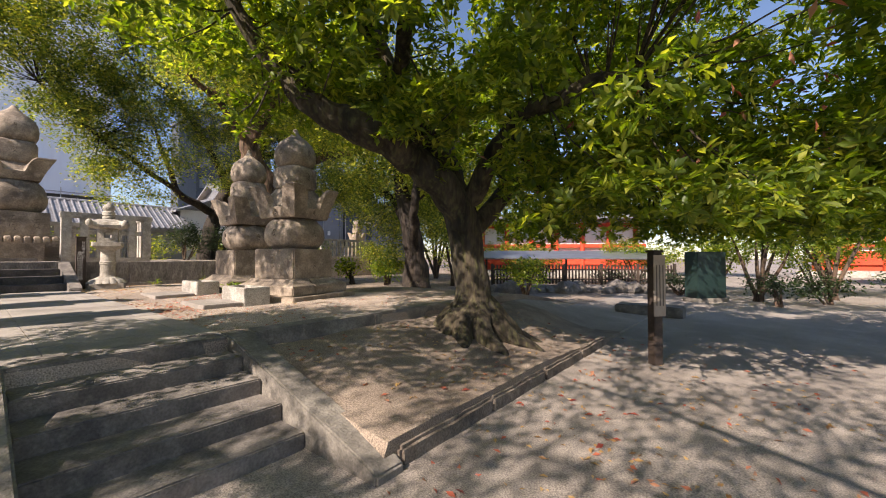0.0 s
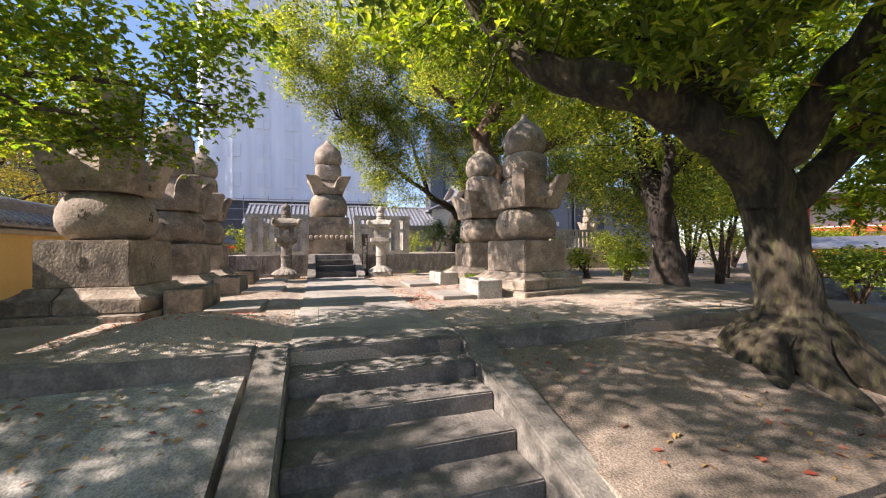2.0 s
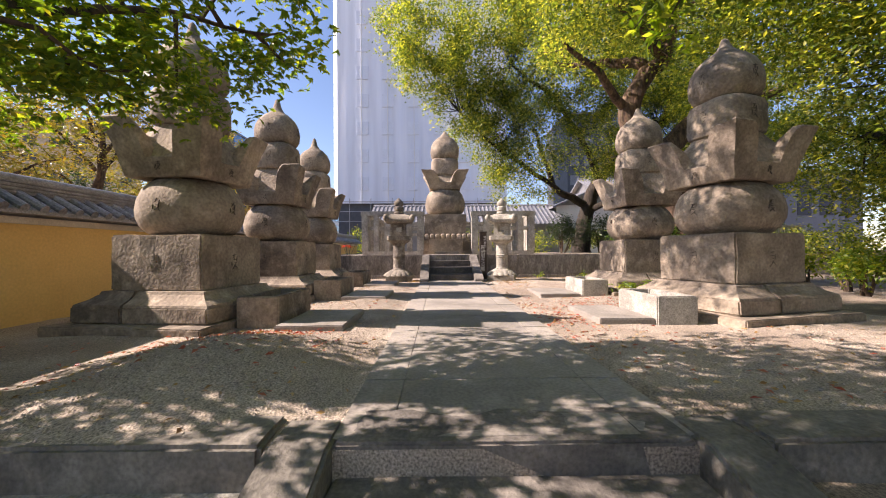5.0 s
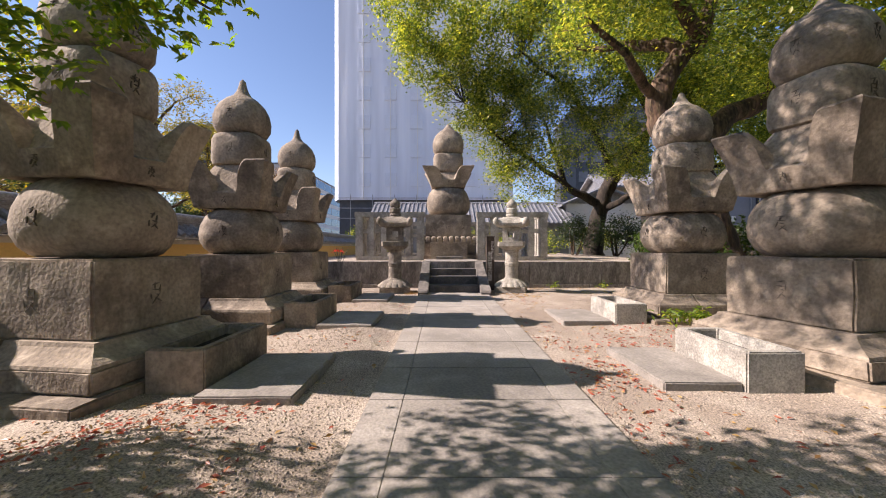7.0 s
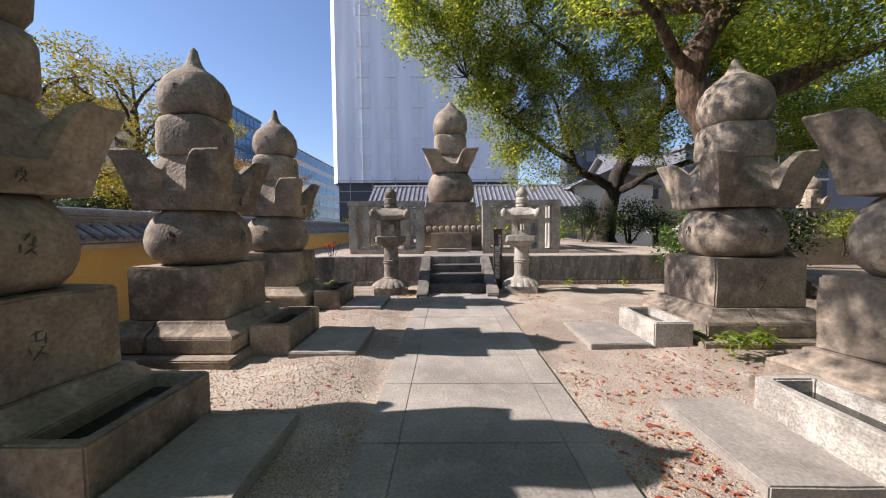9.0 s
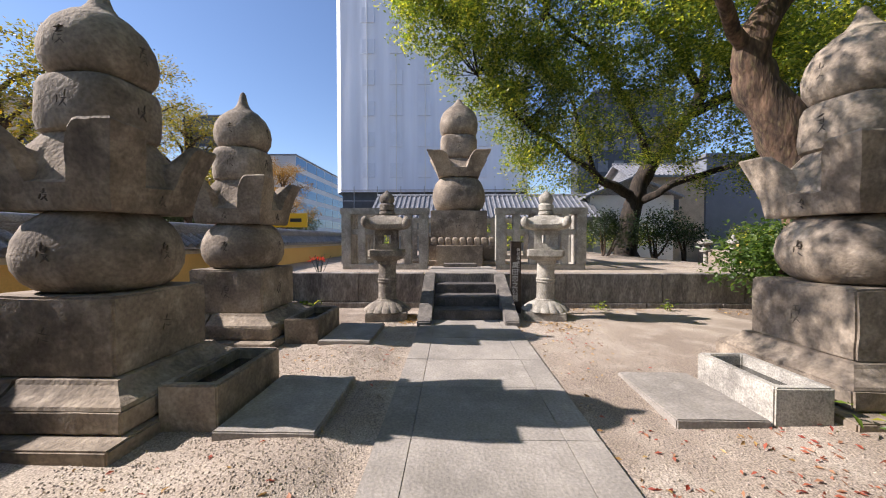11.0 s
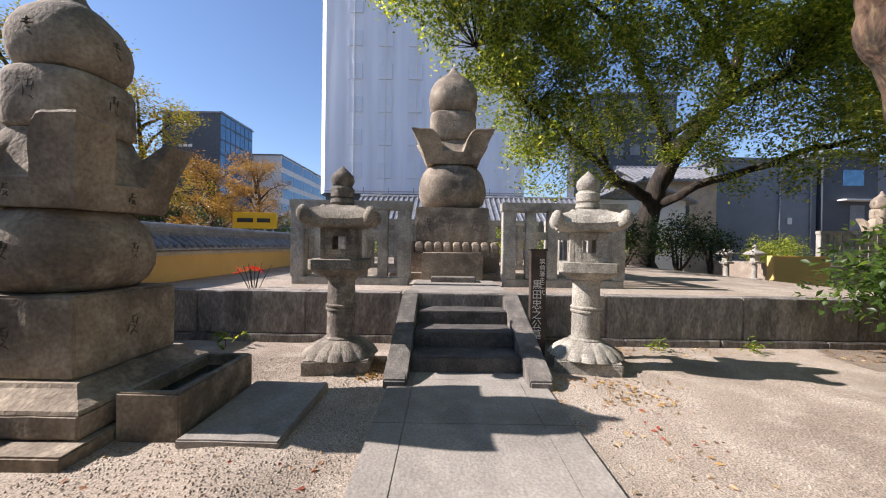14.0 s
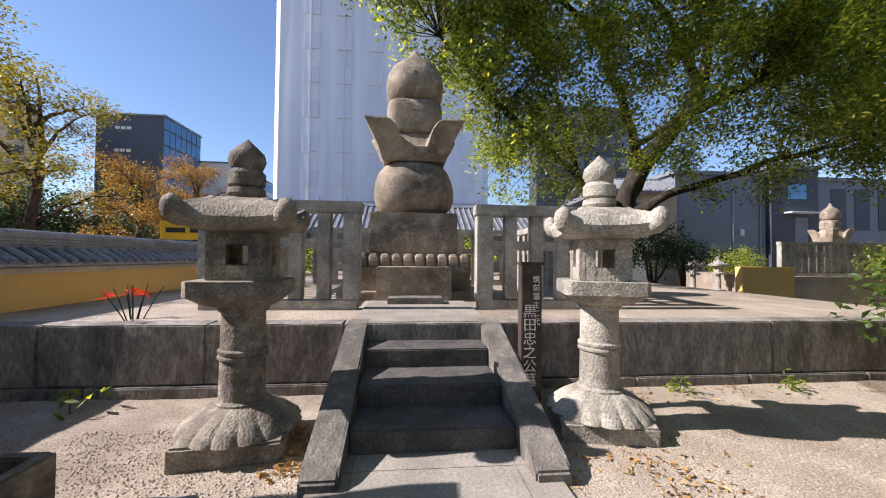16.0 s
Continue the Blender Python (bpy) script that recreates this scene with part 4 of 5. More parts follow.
# spreading camphor beyond the platform
tree("camphor_tree",
     [[(-27.8, 9.9, 0.6, 0.72), (-27.9, 10.1, 2.5, 0.5), (-28.0, 10.6, 4.6, 0.44), (-27.8, 11.3, 6.3, 0.4), (-27.0, 12.0, 7.6, 0.34), (-26.0, 12.6, 9.0, 0.26), (-25.2, 12.4, 11.0, 0.15), (-24.6, 12.0, 13.0, 0.06)],
      [(-28.0, 10.6, 4.3, 0.28), (-27.6, 9.2, 4.9, 0.25), (-27.2, 8.1, 5.4, 0.2), (-26.9, 7.5, 6.8, 0.14), (-26.0, 6.4, 9.0, 0.06)],
      [(-27.5, 8.9, 5.0, 0.17), (-25.5, 6.2, 6.2, 0.13), (-24.2, 4.0, 7.2, 0.1), (-23.0, 1.8, 8.8, 0.04)],
      [(-26.6, 12.2, 8.1, 0.24), (-25.2, 14.4, 9.2, 0.18), (-23.6, 17.0, 9.8, 0.07)],
      [(-28.0, 10.4, 4.0, 0.22), (-26.5, 12.2, 5.0, 0.17), (-25.0, 14.5, 5.9, 0.12), (-24.0, 17.2, 6.6, 0.05)],
      [(-25.9, 12.5, 9.3, 0.2), (-24.5, 10.0, 11.0, 0.14), (-23.0, 7.0, 12.4, 0.05)],
      [(-27.8, 11.2, 6.0, 0.24), (-26.0, 9.4, 8.0, 0.18), (-24.4, 7.4, 9.8, 0.12), (-23.0, 4.6, 11.2, 0.05)],
      [(-26.9, 10.4, 7.0, 0.14), (-25.4, 11.6, 7.8, 0.1), (-23.4, 12.6, 8.2, 0.04)]],
     [(-23.5, 3.4, 8.0, 2.2, 2.2, 1.8), (-24.5, 6.0, 7.0, 2.6, 2.6, 1.6), (-22.5, 2.6, 11.0, 2.6, 2.4, 2.0), (-23.0, 6.5, 10.6, 3.0, 3.0, 2.2), (-22.0, 10.5, 9.6, 3.2, 3.0, 2.2), (-22.5, 14.0, 8.4, 3.0, 3.0, 2.0), (-25.0, 11.0, 6.6, 2.4, 2.2, 1.2), (-21.0, 6.0, 12.5, 3.4, 3.4, 1.8), (-24.0, 16.5, 7.0, 2.6, 2.6, 1.8), (-24.5, 4.4, 5.6, 1.6, 1.8, 0.9), (-25.0, 5.4, 4.7, 1.4, 2.0, 0.6), (-24.0, 12.5, 5.0, 1.8, 2.2, 0.8), (-21.0, 12.0, 6.2, 2.4, 2.4, 0.8), (-20.0, 15.0, 6.0, 2.6, 2.6, 1.0), (-22.0, 8.8, 6.4, 1.8, 1.8, 0.7), (-19.0, 12.6, 8.0, 2.5, 2.5, 1.2), (-23.0, 18.0, 5.4, 2.4, 2.4, 1.0), (-24.0, 9.0, 7.6, 2.0, 2.4, 0.8), (-20.5, 18.5, 7.0, 2.6, 2.6, 1.4), (-22.5, 0.2, 12.6, 2.4, 2.2, 1.8), (-21.5, -0.9, 11.8, 1.7, 1.5, 1.5), (-22.0, 0.6, 10.6, 1.6, 1.4, 1.2), (-22.5, 1.6, 10.2, 2.0, 1.8, 1.5), (-21.0, 3.4, 13.0, 3.0, 2.6, 1.6), (-23.5, 3.2, 9.0, 2.2, 2.0, 1.6), (-24.0, 19.0, 8.0, 3.0, 3.0, 2.4), (-23.0, 13.0, 11.0, 3.0, 3.0, 2.0), (-21.0, 11.5, 12.5, 3.4, 3.4, 2.0), (-22.5, 0.6, 9.4, 1.5, 1.1, 1.0), (-22.5, 1.7, 8.4, 1.6, 1.2, 1.0), (-22.5, 2.8, 7.2, 1.5, 1.2, 0.9), (-22.6, 3.9, 6.0, 1.4, 1.2, 0.8), (-23.0, 4.6, 5.2, 1.3, 1.2, 0.6), (-23.0, 5.6, 8.8, 2.2, 2.0, 1.4), (-23.0, 8.6, 9.0, 2.2, 2.2, 1.2), (-23.4, 13.4, 9.4, 2.2, 2.2, 1.3), (-23.4, 16.0, 9.6, 2.4, 2.4, 1.6), (-22.5, -0.7, 10.8, 1.4, 1.2, 1.1), (-22.2, -1.2, 12.6, 1.6, 1.4, 1.2)],
     17, "spreading camphor tree with dark crooked limbs and light green crown", LEAF_CAMPHOR, 0.15, BLACKBARK, 18, False, 11, 0.56, 0.5, 0.2, 1, 9, None, 1.1)

# maple reaching in over the wall
tree("maple_tree",
     [[(-5.2, -6.6, 0.0, 0.3), (-5.3, -6.5, 1.8, 0.24), (-5.4, -6.3, 3.2, 0.2), (-5.6, -5.9, 4.6, 0.13), (-5.8, -5.6, 6.2, 0.05)],
      [(-5.4, -6.3, 3.0, 0.12), (-5.6, -5.0, 3.4, 0.09), (-5.9, -3.6, 3.5, 0.06), (-6.1, -2.0, 3.4, 0.035), (-6.2, -0.8, 3.3, 0.012)],
      [(-5.5, -6.1, 3.8, 0.12), (-5.4, -4.6, 4.6, 0.09), (-5.6, -3.0, 5.0, 0.05), (-5.9, -1.2, 5.0, 0.02)],
      [(-5.6, -5.0, 3.35, 0.06), (-5.0, -3.4, 3.1, 0.04), (-4.9, -2.0, 2.85, 0.02), (-5.6, -1.3, 2.7, 0.01)],
      [(-5.5, -6.1, 3.6, 0.1), (-4.4, -7.0, 4.8, 0.07), (-3.4, -7.8, 5.5, 0.03)],
      [(-5.5, -6.1, 4.2, 0.1), (-6.2, -5.4, 4.9, 0.06), (-6.6, -4.8, 5.2, 0.03)]],
     # blobs above z 5.3 lie out of view, added to shade the ramp and soil bed
     [(-6.3, -1.1, 3.35, 0.8, 0.9, 0.2), (-6.0, -2.3, 3.0, 1.0, 1.1, 0.26), (-5.7, -3.5, 2.75, 1.2, 1.1, 0.32), (-5.4, -4.6, 3.2, 1.3, 1.0, 0.4), (-6.4, -2.8, 3.7, 1.1, 1.2, 0.26), (-5.5, -2.6, 4.7, 1.5, 1.8, 0.35), (-6.6, -0.7, 4.3, 0.9, 0.8, 0.25), (-4.0, -3.0, 5.4, 1.3, 1.5, 0.35), (-5.2, -1.4, 5.8, 1.1, 1.2, 0.3), (-3.4, -8.4, 5.4, 1.9, 1.6, 0.6), (-3.2, -7.0, 6.0, 1.4, 1.2, 0.4), (-4.6, -1.75, 3.2, 0.7, 0.6, 0.16), (-5.0, -1.25, 3.4, 0.6, 0.6, 0.15), (-5.15, -0.7, 3.6, 0.6, 0.5, 0.15), (-5.5, -0.5, 3.25, 0.5, 0.45, 0.12), (-4.8, -2.2, 2.65, 0.6, 0.6, 0.16), (-5.2, -1.85, 2.6, 0.6, 0.5, 0.15), (-5.7, -1.4, 2.65, 0.5, 0.5, 0.14), (-6.1, -0.95, 2.62, 0.4, 0.4, 0.1), (-5.4, -0.2, 3.85, 0.5, 0.45, 0.12), (-6.6, -1.2, 3.2, 0.5, 0.4, 0.12), (-6.95, -1.0, 3.4, 0.45, 0.35, 0.1)],
     330, "maple with thin layered sprays of small lobed leaves", LEAF_MAPLE, 0.075, BARK, 6, False, 13, 0.46, 0.4, 0.09, 5, 120, None, 0.6, 0.15, 1.8)

# tree beside the entrance, whose thin crown dapples the court
tree("entrance_tree",
     [[(5.6, -6.2, -0.25, 0.32), (5.6, -6.1, 1.6, 0.24), (5.3, -5.8, 3.2, 0.2), (4.6, -5.2, 5.0, 0.13), (4.0, -4.6, 7.0, 0.05)],
      [(5.3, -5.8, 3.2, 0.12), (3.2, -4.8, 5.0, 0.08), (0.4, -3.6, 6.0, 0.05), (-2.6, -2.6, 6.2, 0.02)],
      [(5.0, -5.4, 4.2, 0.1), (3.8, -3.4, 5.4, 0.06), (2.4, -1.4, 6.0, 0.03)],
      [(4.6, -5.2, 5.0, 0.08), (2.0, -5.4, 6.2, 0.05), (-1.6, -5.8, 6.8, 0.02)]],
     [(-3.6, -1.8, 5.8, 1.2, 1.5, 0.4), (-3.4, -3.6, 6.2, 1.2, 1.2, 0.35), (-2.2, -2.8, 6.3, 1.8, 1.8, 0.5), (0.2, -3.2, 6.4, 1.8, 2.0, 0.5), (2.4, -2.0, 6.2, 1.8, 2.2, 0.5), (-1.6, -5.6, 6.8, 2.2, 1.8, 0.5), (1.2, -5.4, 7.0, 2.2, 1.8, 0.6), (-0.2, -0.6, 6.6, 2.2, 1.6, 0.4), (3.8, -4.6, 6.6, 1.8, 2.0, 0.5)],
     55, "tall tree with thin light-green crown beside the entrance", LEAF_CAMPHOR, 0.12, BARK, 9, False, 17, 0.575, 0.5, 0.13, 1, 40, None, 0.55)

# autumn trees beyond the wall
LEAF_ORANGE = leaf_mat("orange_leaf", (0.17, 0.10, 0.035), (0.30, 0.17, 0.05), (0.36, 0.25, 0.07))
LEAF_YELLOW = leaf_mat("yellowing_leaf", (0.12, 0.125, 0.028), (0.25, 0.215, 0.045), (0.36, 0.24, 0.05))


def autumn_tree(ax, ay, ah, spread, leaf, seed, label):
    """An open street tree: ascending limbs, each ending in flat sprays."""
    rnd = random.Random(seed)
    limbs = [[(ax, ay, LOW, 0.24), (ax + 0.1, ay, ah * 0.3, 0.18), (ax - 0.1, ay + 0.2, ah * 0.6, 0.11), (ax, ay, ah * 0.93, 0.03)]]
    blobs = [(ax, ay, ah * 0.93, 0.9, 0.9, 0.35)]
    for i in range(11):
        a = i * 2.4 + rnd.uniform(-0.3, 0.3)
        h = ah * (0.28 + 0.05 * i)
        r = spread * (1.05 - 0.05 * i) * rnd.uniform(0.8, 1.1)
        ex, ey, ez = ax + r * math.cos(a), ay + r * math.sin(a), h + ah * rnd.uniform(0.1, 0.24)
        limbs.append([(ax, ay, h, 0.09), (ax + 0.45 * (ex - ax), ay + 0.45 * (ey - ay), h + 0.6 * (ez - h), 0.055), (ex, ey, ez, 0.015)])
        for f, w in ((1.0, 1.0), (0.62, 0.9)):
            blobs.append((ax + f * (ex - ax), ay + f * (ey - ay), h + f * (ez - h) + 0.15, w * rnd.uniform(0.9, 1.3), w * rnd.uniform(0.9, 1.3), rnd.uniform(0.3, 0.5)))
    return tree("autumn_tree", limbs, blobs, 60, label, leaf, 0.14, BARK, 7, False, seed, 0.45, 0.5, 0.17, 1, 16, None, 0.7, 0.3)


for i, (ax, ay, ah, sp) in enumerate(((-14.0, -13.2, 8.0, 2.6), (-18.5, -13.0, 9.0, 2.8), (-23.2, -13.4, 10.2, 3.0), (-28.0, -13.6, 9.8, 2.9), (-34.5, -14.0, 7.4, 2.6), (-39.6, -13.6, 8.6, 2.6))):
    autumn_tree(ax, ay, ah, sp, LEAF_ORANGE if i > 3 else LEAF_YELLOW, 20 + i, "street tree with thin orange-brown autumn foliage beyond the wall" if i > 3 else "street tree with thinning yellow-green foliage beyond the wall")

# ---- buildings beyond ----
def building(name, x, y, z, w, d, h, m, label, rz=0, cols=0, rows=0, wm=None, ww=1.4, wh=1.6, z0=1.0, roof_h=0.3):
    e = thing(name, x, y, z, label, "building", "", rz)
    part("wall", box(-d / 2, d / 2, -w / 2, w / 2, 0, h, 0.0), m, e)
    part("roof", box(-d / 2 - 0.2, d / 2 + 0.2, -w / 2 - 0.2, w / 2 + 0.2, h, h + roof_h, 0.02), GREYBLD, e)
    for c in range(cols):
        for r in range(rows):
            yy, zz = -w / 2 + w * (c + 0.5) / cols, z0 + (h - z0) * (r + 0.3) / rows
            o = part("window", box(d / 2 - 0.02, d / 2 + 0.05, yy - ww / 2, yy + ww / 2, zz, zz + wh, 0.0), wm or GLASSBLUE, e)
    return e


VEIL = plain("veiled_window", (0.66, 0.71, 0.80), 0.5, 0, 0.02)


def sheeted_block():
    e = thing("tower_block", -50, 0, LOW, "tall tower block wrapped in pale blue-white scaffold sheets", "building")
    # the wrap hangs in shallow vertical folds from the roof to above the base
    bm = bmesh.new()
    y0, y1, zb, zt = -11.6, 9.5, 7.6, 46.0
    ys = np.arange(y0, y1, 0.45)
    pts = [(-14.0, y0 - 0.6), (-7.0, y0 - 0.8), (-2.4, y0 - 0.9), (-1.2, y0 - 0.75), (-0.45, y0 - 0.3)] + [(0.07 * noise.noise(Vector((yy * 0.35, 0, 0))) + 0.03 * noise.noise(Vector((yy * 2.1, 3, 0))), yy) for yy in ys] + [(-14, y1)]
    zs = np.linspace(zb, zt, 30)
    rows = [[bm.verts.new((px + 0.05 * noise.noise(Vector((py * 0.8, zz * 0.12, 7))), py, zz)) for px, py in pts] for zz in zs]
    for a, b in zip(rows, rows[1:]):
        for i in range(len(pts) - 1):
            bm.faces.new((a[i], a[i + 1], b[i + 1], b[i]))
    part("sheet", bm, SHEET, e, "pale translucent sheeting", True)
    part("core", box(-13.5, -0.5, y0, y1 - 0.3, 0, zt - 0.5, 0.0), DARKBLD, e)
    for c in range(6):
        for r in range(10):
            yy, zz = y0 + 2.4 + c * 3.1, 9.2 + r * 3.4
            part("window", box(-0.2, 0.13, yy, yy + 1.4, zz, zz + 1.6, 0.0), VEIL, e, "window showing faintly through the sheet")
    for c in range(8):
        yy = y0 + 1.5 + c * 2.6
        part("scaffold_pole", tube([(0.25, yy, 0, 0.04), (0.25, yy, 8.2, 0.04)], None, 6), STEEL, e)
    for zz in (5.4, 6.6, 7.8):
        part("scaffold_rail", tube([(0.25, y0, zz, 0.04), (0.25, y1, zz, 0.04)], None, 6), STEEL, e)
    for yy in (-8.6, -5.4, -2.2, 1.0):
        part("seam", box(0.1, 0.22, yy - 0.04, yy + 0.04, zb, zt, 0.0), WHITE, e)


sheeted_block()


def tiled_house(x, y, z, w, d, h, rise, m, label, rz=0, windows=()):
    e = thing("house", x, y, z, label, "house", "", rz)
    part("wall", box(-d / 2, d / 2, -w / 2, w / 2, 0, h, 0.0), m, e)
    bm = bmesh.new()
    o = 0.5
    for sx in (-1, 1):
        a = [bm.verts.new(c) for c in ((sx * (d / 2 + o), -w / 2 - o, h - 0.15), (sx * (d / 2 + o), w / 2 + o, h - 0.15), (0, w / 2 + o, h + rise), (0, -w / 2 - o, h + rise))]
        b = [bm.verts.new(v.co + Vector((0, 0, -0.16))) for v in a]
        bm.faces.new(a)
        bm.faces.new(b[::-1])
        for i in range(4):
            bm.faces.new((a[i], a[(i + 1) % 4], b[(i + 1) % 4], b[i]))
    for sy in (-1, 1):
        bm.faces.new([bm.verts.new(c) for c in ((-d / 2, sy * w / 2, h - 0.05), (d / 2, sy * w / 2, h - 0.05), (0, sy * w / 2, h + rise - 0.2))])
    roof = part("roof", bm, TILE, e, "grey tiled pitched roof")
    n = int((w + 2 * o) / 0.35)
    me = None
    for i in range(n):
        yy = -w / 2 - o + (i + 0.5) * 0.35
        if me is None:
            b = tube([(d / 2 + o, 0, h - 0.12, 0.06), (0, 0, h + rise + 0.03, 0.06)], None, 6)
            me = bpy.data.meshes.new("roof_tile")
            b.to_mesh(me)
            b.free()
            me.materials.append(TILE)
        t = new("roof_tile", me)
        t.parent, t.location = roof, (0, yy, 0)
    part("ridge", tube([(0, -w / 2 - o, h + rise, 0.14), (0, w / 2 + o, h + rise, 0.14)], None, 8), TILE, e)
    for yy, zz, ww, wh in windows:
        part("window", box(d / 2 - 0.05, d / 2 + 0.05, yy - ww / 2, yy + ww / 2, zz, zz + wh, 0.01), DARKBLD, e, "dark window")
    return e


tiled_house(-37, 3.0, LOW, 15, 6, 4.0, 1.7, GREYBLD, "low house with a long grey tiled roof")
tiled_house(-38, 13.8, LOW, 5.0, 6, 5.6, 1.3, WHITE, "white rendered house with a tiled gable roof", 90, ((0, 1.2, 2.0, 1.2), (0.2, 3.8, 1.6, 1.0)))
tiled_house(-40, 17.5, LOW, 5.5, 5, 7.4, 1.2, BEIGE, "beige rendered house with tiled roof", 0, ((0, 4.6, 1.6, 1.2), (-1.5, 1.4, 1.4, 1.2)))
building("office_block", -62, 24, LOW, 10, 10, 21, DARKBLD, "dark grey office block behind the trees", 0, 5, 7, GREYBLD, 1.2, 1.4, 2)
SLATE = mat("slate_blue_cladding", (0.2, 0.215, 0.25), (0.17, 0.185, 0.215), (0.23, 0.245, 0.28), 0.5, 20, 0.7, 0.05, 0.3, grain=0.08)
NAVY = mat("dark_navy_cladding", (0.06, 0.068, 0.088), (0.045, 0.052, 0.068), (0.075, 0.085, 0.105), 0.5, 20, 0.6, 0.05, 0.3, grain=0.08)
an = building("annex", -44, 25.9, LOW, 7.8, 8, 9.2, SLATE, "plain slate-grey clad annex")
part("window", box(3.98, 4.05, 0.7, 1.9, 2.3, 3.3, 0.01), NAVY, an, "dark low window")
for yy in (1.0, 3.4):
    part("downpipe", tube([(4.06, yy, 0.2, 0.05), (4.06, yy, 9.1, 0.05)], None, 8), STEEL, an)
part("meter_box", box(4.0, 4.12, 1.6, 1.95, 4.4, 4.9, 0.02), WHITE, an)
an = building("annex", -43.6, 32.0, LOW, 4.2, 8, 9.8, NAVY, "dark navy clad annex with a pale porch canopy")
part("canopy", box(3.98, 4.7, -1.0, 1.6, 6.2, 6.32, 0.02), WHITE, an, "pale porch canopy")
part("window", box(3.98, 4.04, -0.6, 1.0, 7.4, 8.6, 0.01), GLASSBLUE, an)
part("door", box(3.98, 4.04, 0.0, 1.1, 3.4, 5.9, 0.01), GREYBLD, an)
an = building("annex", -44, 38.3, LOW, 7.8, 8, 9.0, SLATE, "slate-grey clad annex with dark tall windows")
for yy in (-2.6, -0.4, 1.8):
    part("window", box(3.98, 4.04, yy, yy + 1.4, 5.0, 8.4, 0.01), NAVY, an, "dark tall window")
of = building("glass_office", -90.2, -47.85, LOW, 12.4, 11.1, 27.0, DARKBLD, "dark blue office tower with a glazed side", 90, 7, 9, GLASSBLUE, 1.55, 2.5, 1.5)
for zz in (24.5, 20.5, 16.5):
    for k in range(3):
        part("vent", box(-0.9 + k * 0.95 - 1.5, -0.2 + k * 0.95 - 1.5, -6.26, -6.2, zz, zz + 0.5, 0.0), WHITE, of, "pale louvre vent")
building("banded_office", -131, -42.5, LOW, 68, 13, 22, WHITE, "long white office block with bands of blue glass", 90, 10, 6, GLASSBLUE, 6.4, 2.2, 1)
building("apartment_block", -70, -70, LOW, 30, 14, 24, BEIGE, "beige apartment block with rows of windows", 35, 10, 8, DARKBLD, 1.6, 1.4, 2)

# roadside sign: dark bars in place of its lettering
sg = thing("road_sign", -30.5, -9.2, LOW, "yellow roadside sign board with dark lettering", "sign")
part("board", box(-0.1, 0.1, -1.15, 1.15, 3.1, 3.95, 0.02), YELLOW, sg)
part("post", tube([(-0.15, -0.9, 0, 0.06), (-0.15, -0.9, 3.9, 0.06)], None, 8), STEEL, sg)
part("post", tube([(-0.15, 0.9, 0, 0.06), (-0.15, 0.9, 3.9, 0.06)], None, 8), STEEL, sg)
for a, b in ((-0.9, -0.05), (0.15, 0.85)):
    part("lettering_bar", box(0.1, 0.115, a, b, 3.42, 3.64, 0.004), BLACK, sg, "dark lettering bar")


# ---- right-hand court ----
def picket_fence():
    e = thing("picket_fence", -10.5, 17.2, LOW, "dark brown wooden picket fence on a low stone footing", "fence", "", 38)
    L = 9.5
    part("footing", box(0, L, -0.2, 0.2, -0.05, 0.32, 0.03, None, 0.02), KERB, e)
    for zz in (0.55, 1.05):
        part("rail", box(0, L, -0.02, 0.03, zz, zz + 0.08, 0.005), WOOD, e)
    me = None
    for i in range(int(L / 0.17)):
        if me is None:
            p = part("picket", box(-0.045, 0.045, 0.03, 0.06, 0.34, 1.32, 0.008), WOOD, e)
            me = p.data
        else:
            p = new("picket", me)
            p.parent = e
        p.location = (0.1 + i * 0.17, 0, 0)
    for i in range(6):
        part("post", box(i * 1.88 - 0.06, i * 1.88 + 0.06, -0.1, 0.02, 0.3, 1.4, 0.01), WOOD, e)


picket_fence()
def boulder(x, y, r, seed):
    e = thing("boulder", x, y, LOW, "dark mossy rock along the foot of the picket fence", "rock", "rocks below the fence", seed * 47)
    part("rock", loft([(-0.1, r * 0.9, 3), (0.1 * r, r, 3), (0.5 * r, r * 0.95, 2.6), (0.8 * r, r * 0.7, 2.4), (0.95 * r, r * 0.3, 2)], 18, None, 0.35 * r, seed * 1.7), STONE_DARK, e, "", True)


for i in range(15):
    u = 0.2 + i * 0.66
    boulder(-10.5 + u * math.cos(radians(38)) + 0.62 * (0.8 + 0.25 * (i % 3)), 17.2 + u * math.sin(radians(38)) - 0.79 * (0.8 + 0.25 * (i % 3)), 0.36 + 0.08 * ((i * 7) % 4), i + 1)
sp = thing("sign_post", -1.22, 7.02, LOW, "dark wooden sign post with a pale notice board", "sign", "", -38)
part("post", box(-0.08, 0.08, -0.08, 0.08, -0.1, 1.8, 0.012), WOOD, sp)
part("cap", box(-0.1, 0.1, -0.1, 0.1, 1.8, 1.84, 0.012), WOOD, sp)
part("notice", box(0.08, 0.1, -0.1, 0.12, 0.78, 1.76, 0.005), PALEWOOD, sp, "pale board with faint writing")
for i in range(3):
    part("writing_bar", box(0.1, 0.103, -0.06 + i * 0.06, -0.045 + i * 0.06, 0.95, 1.6, 0.0), WOOD, sp, "faint line of writing")
gb = thing("utility_cabinet", -1.4, 18.3, LOW, "dark green metal utility cabinet on a concrete base", "cabinet", "", -38)
part("base", box(-0.35, 0.35, -0.75, 0.75, -0.05, 0.15, 0.01), KERB, gb)
part("body", box(-0.3, 0.3, -0.68, 0.68, 0.15, 1.95, 0.02), GREEN, gb)
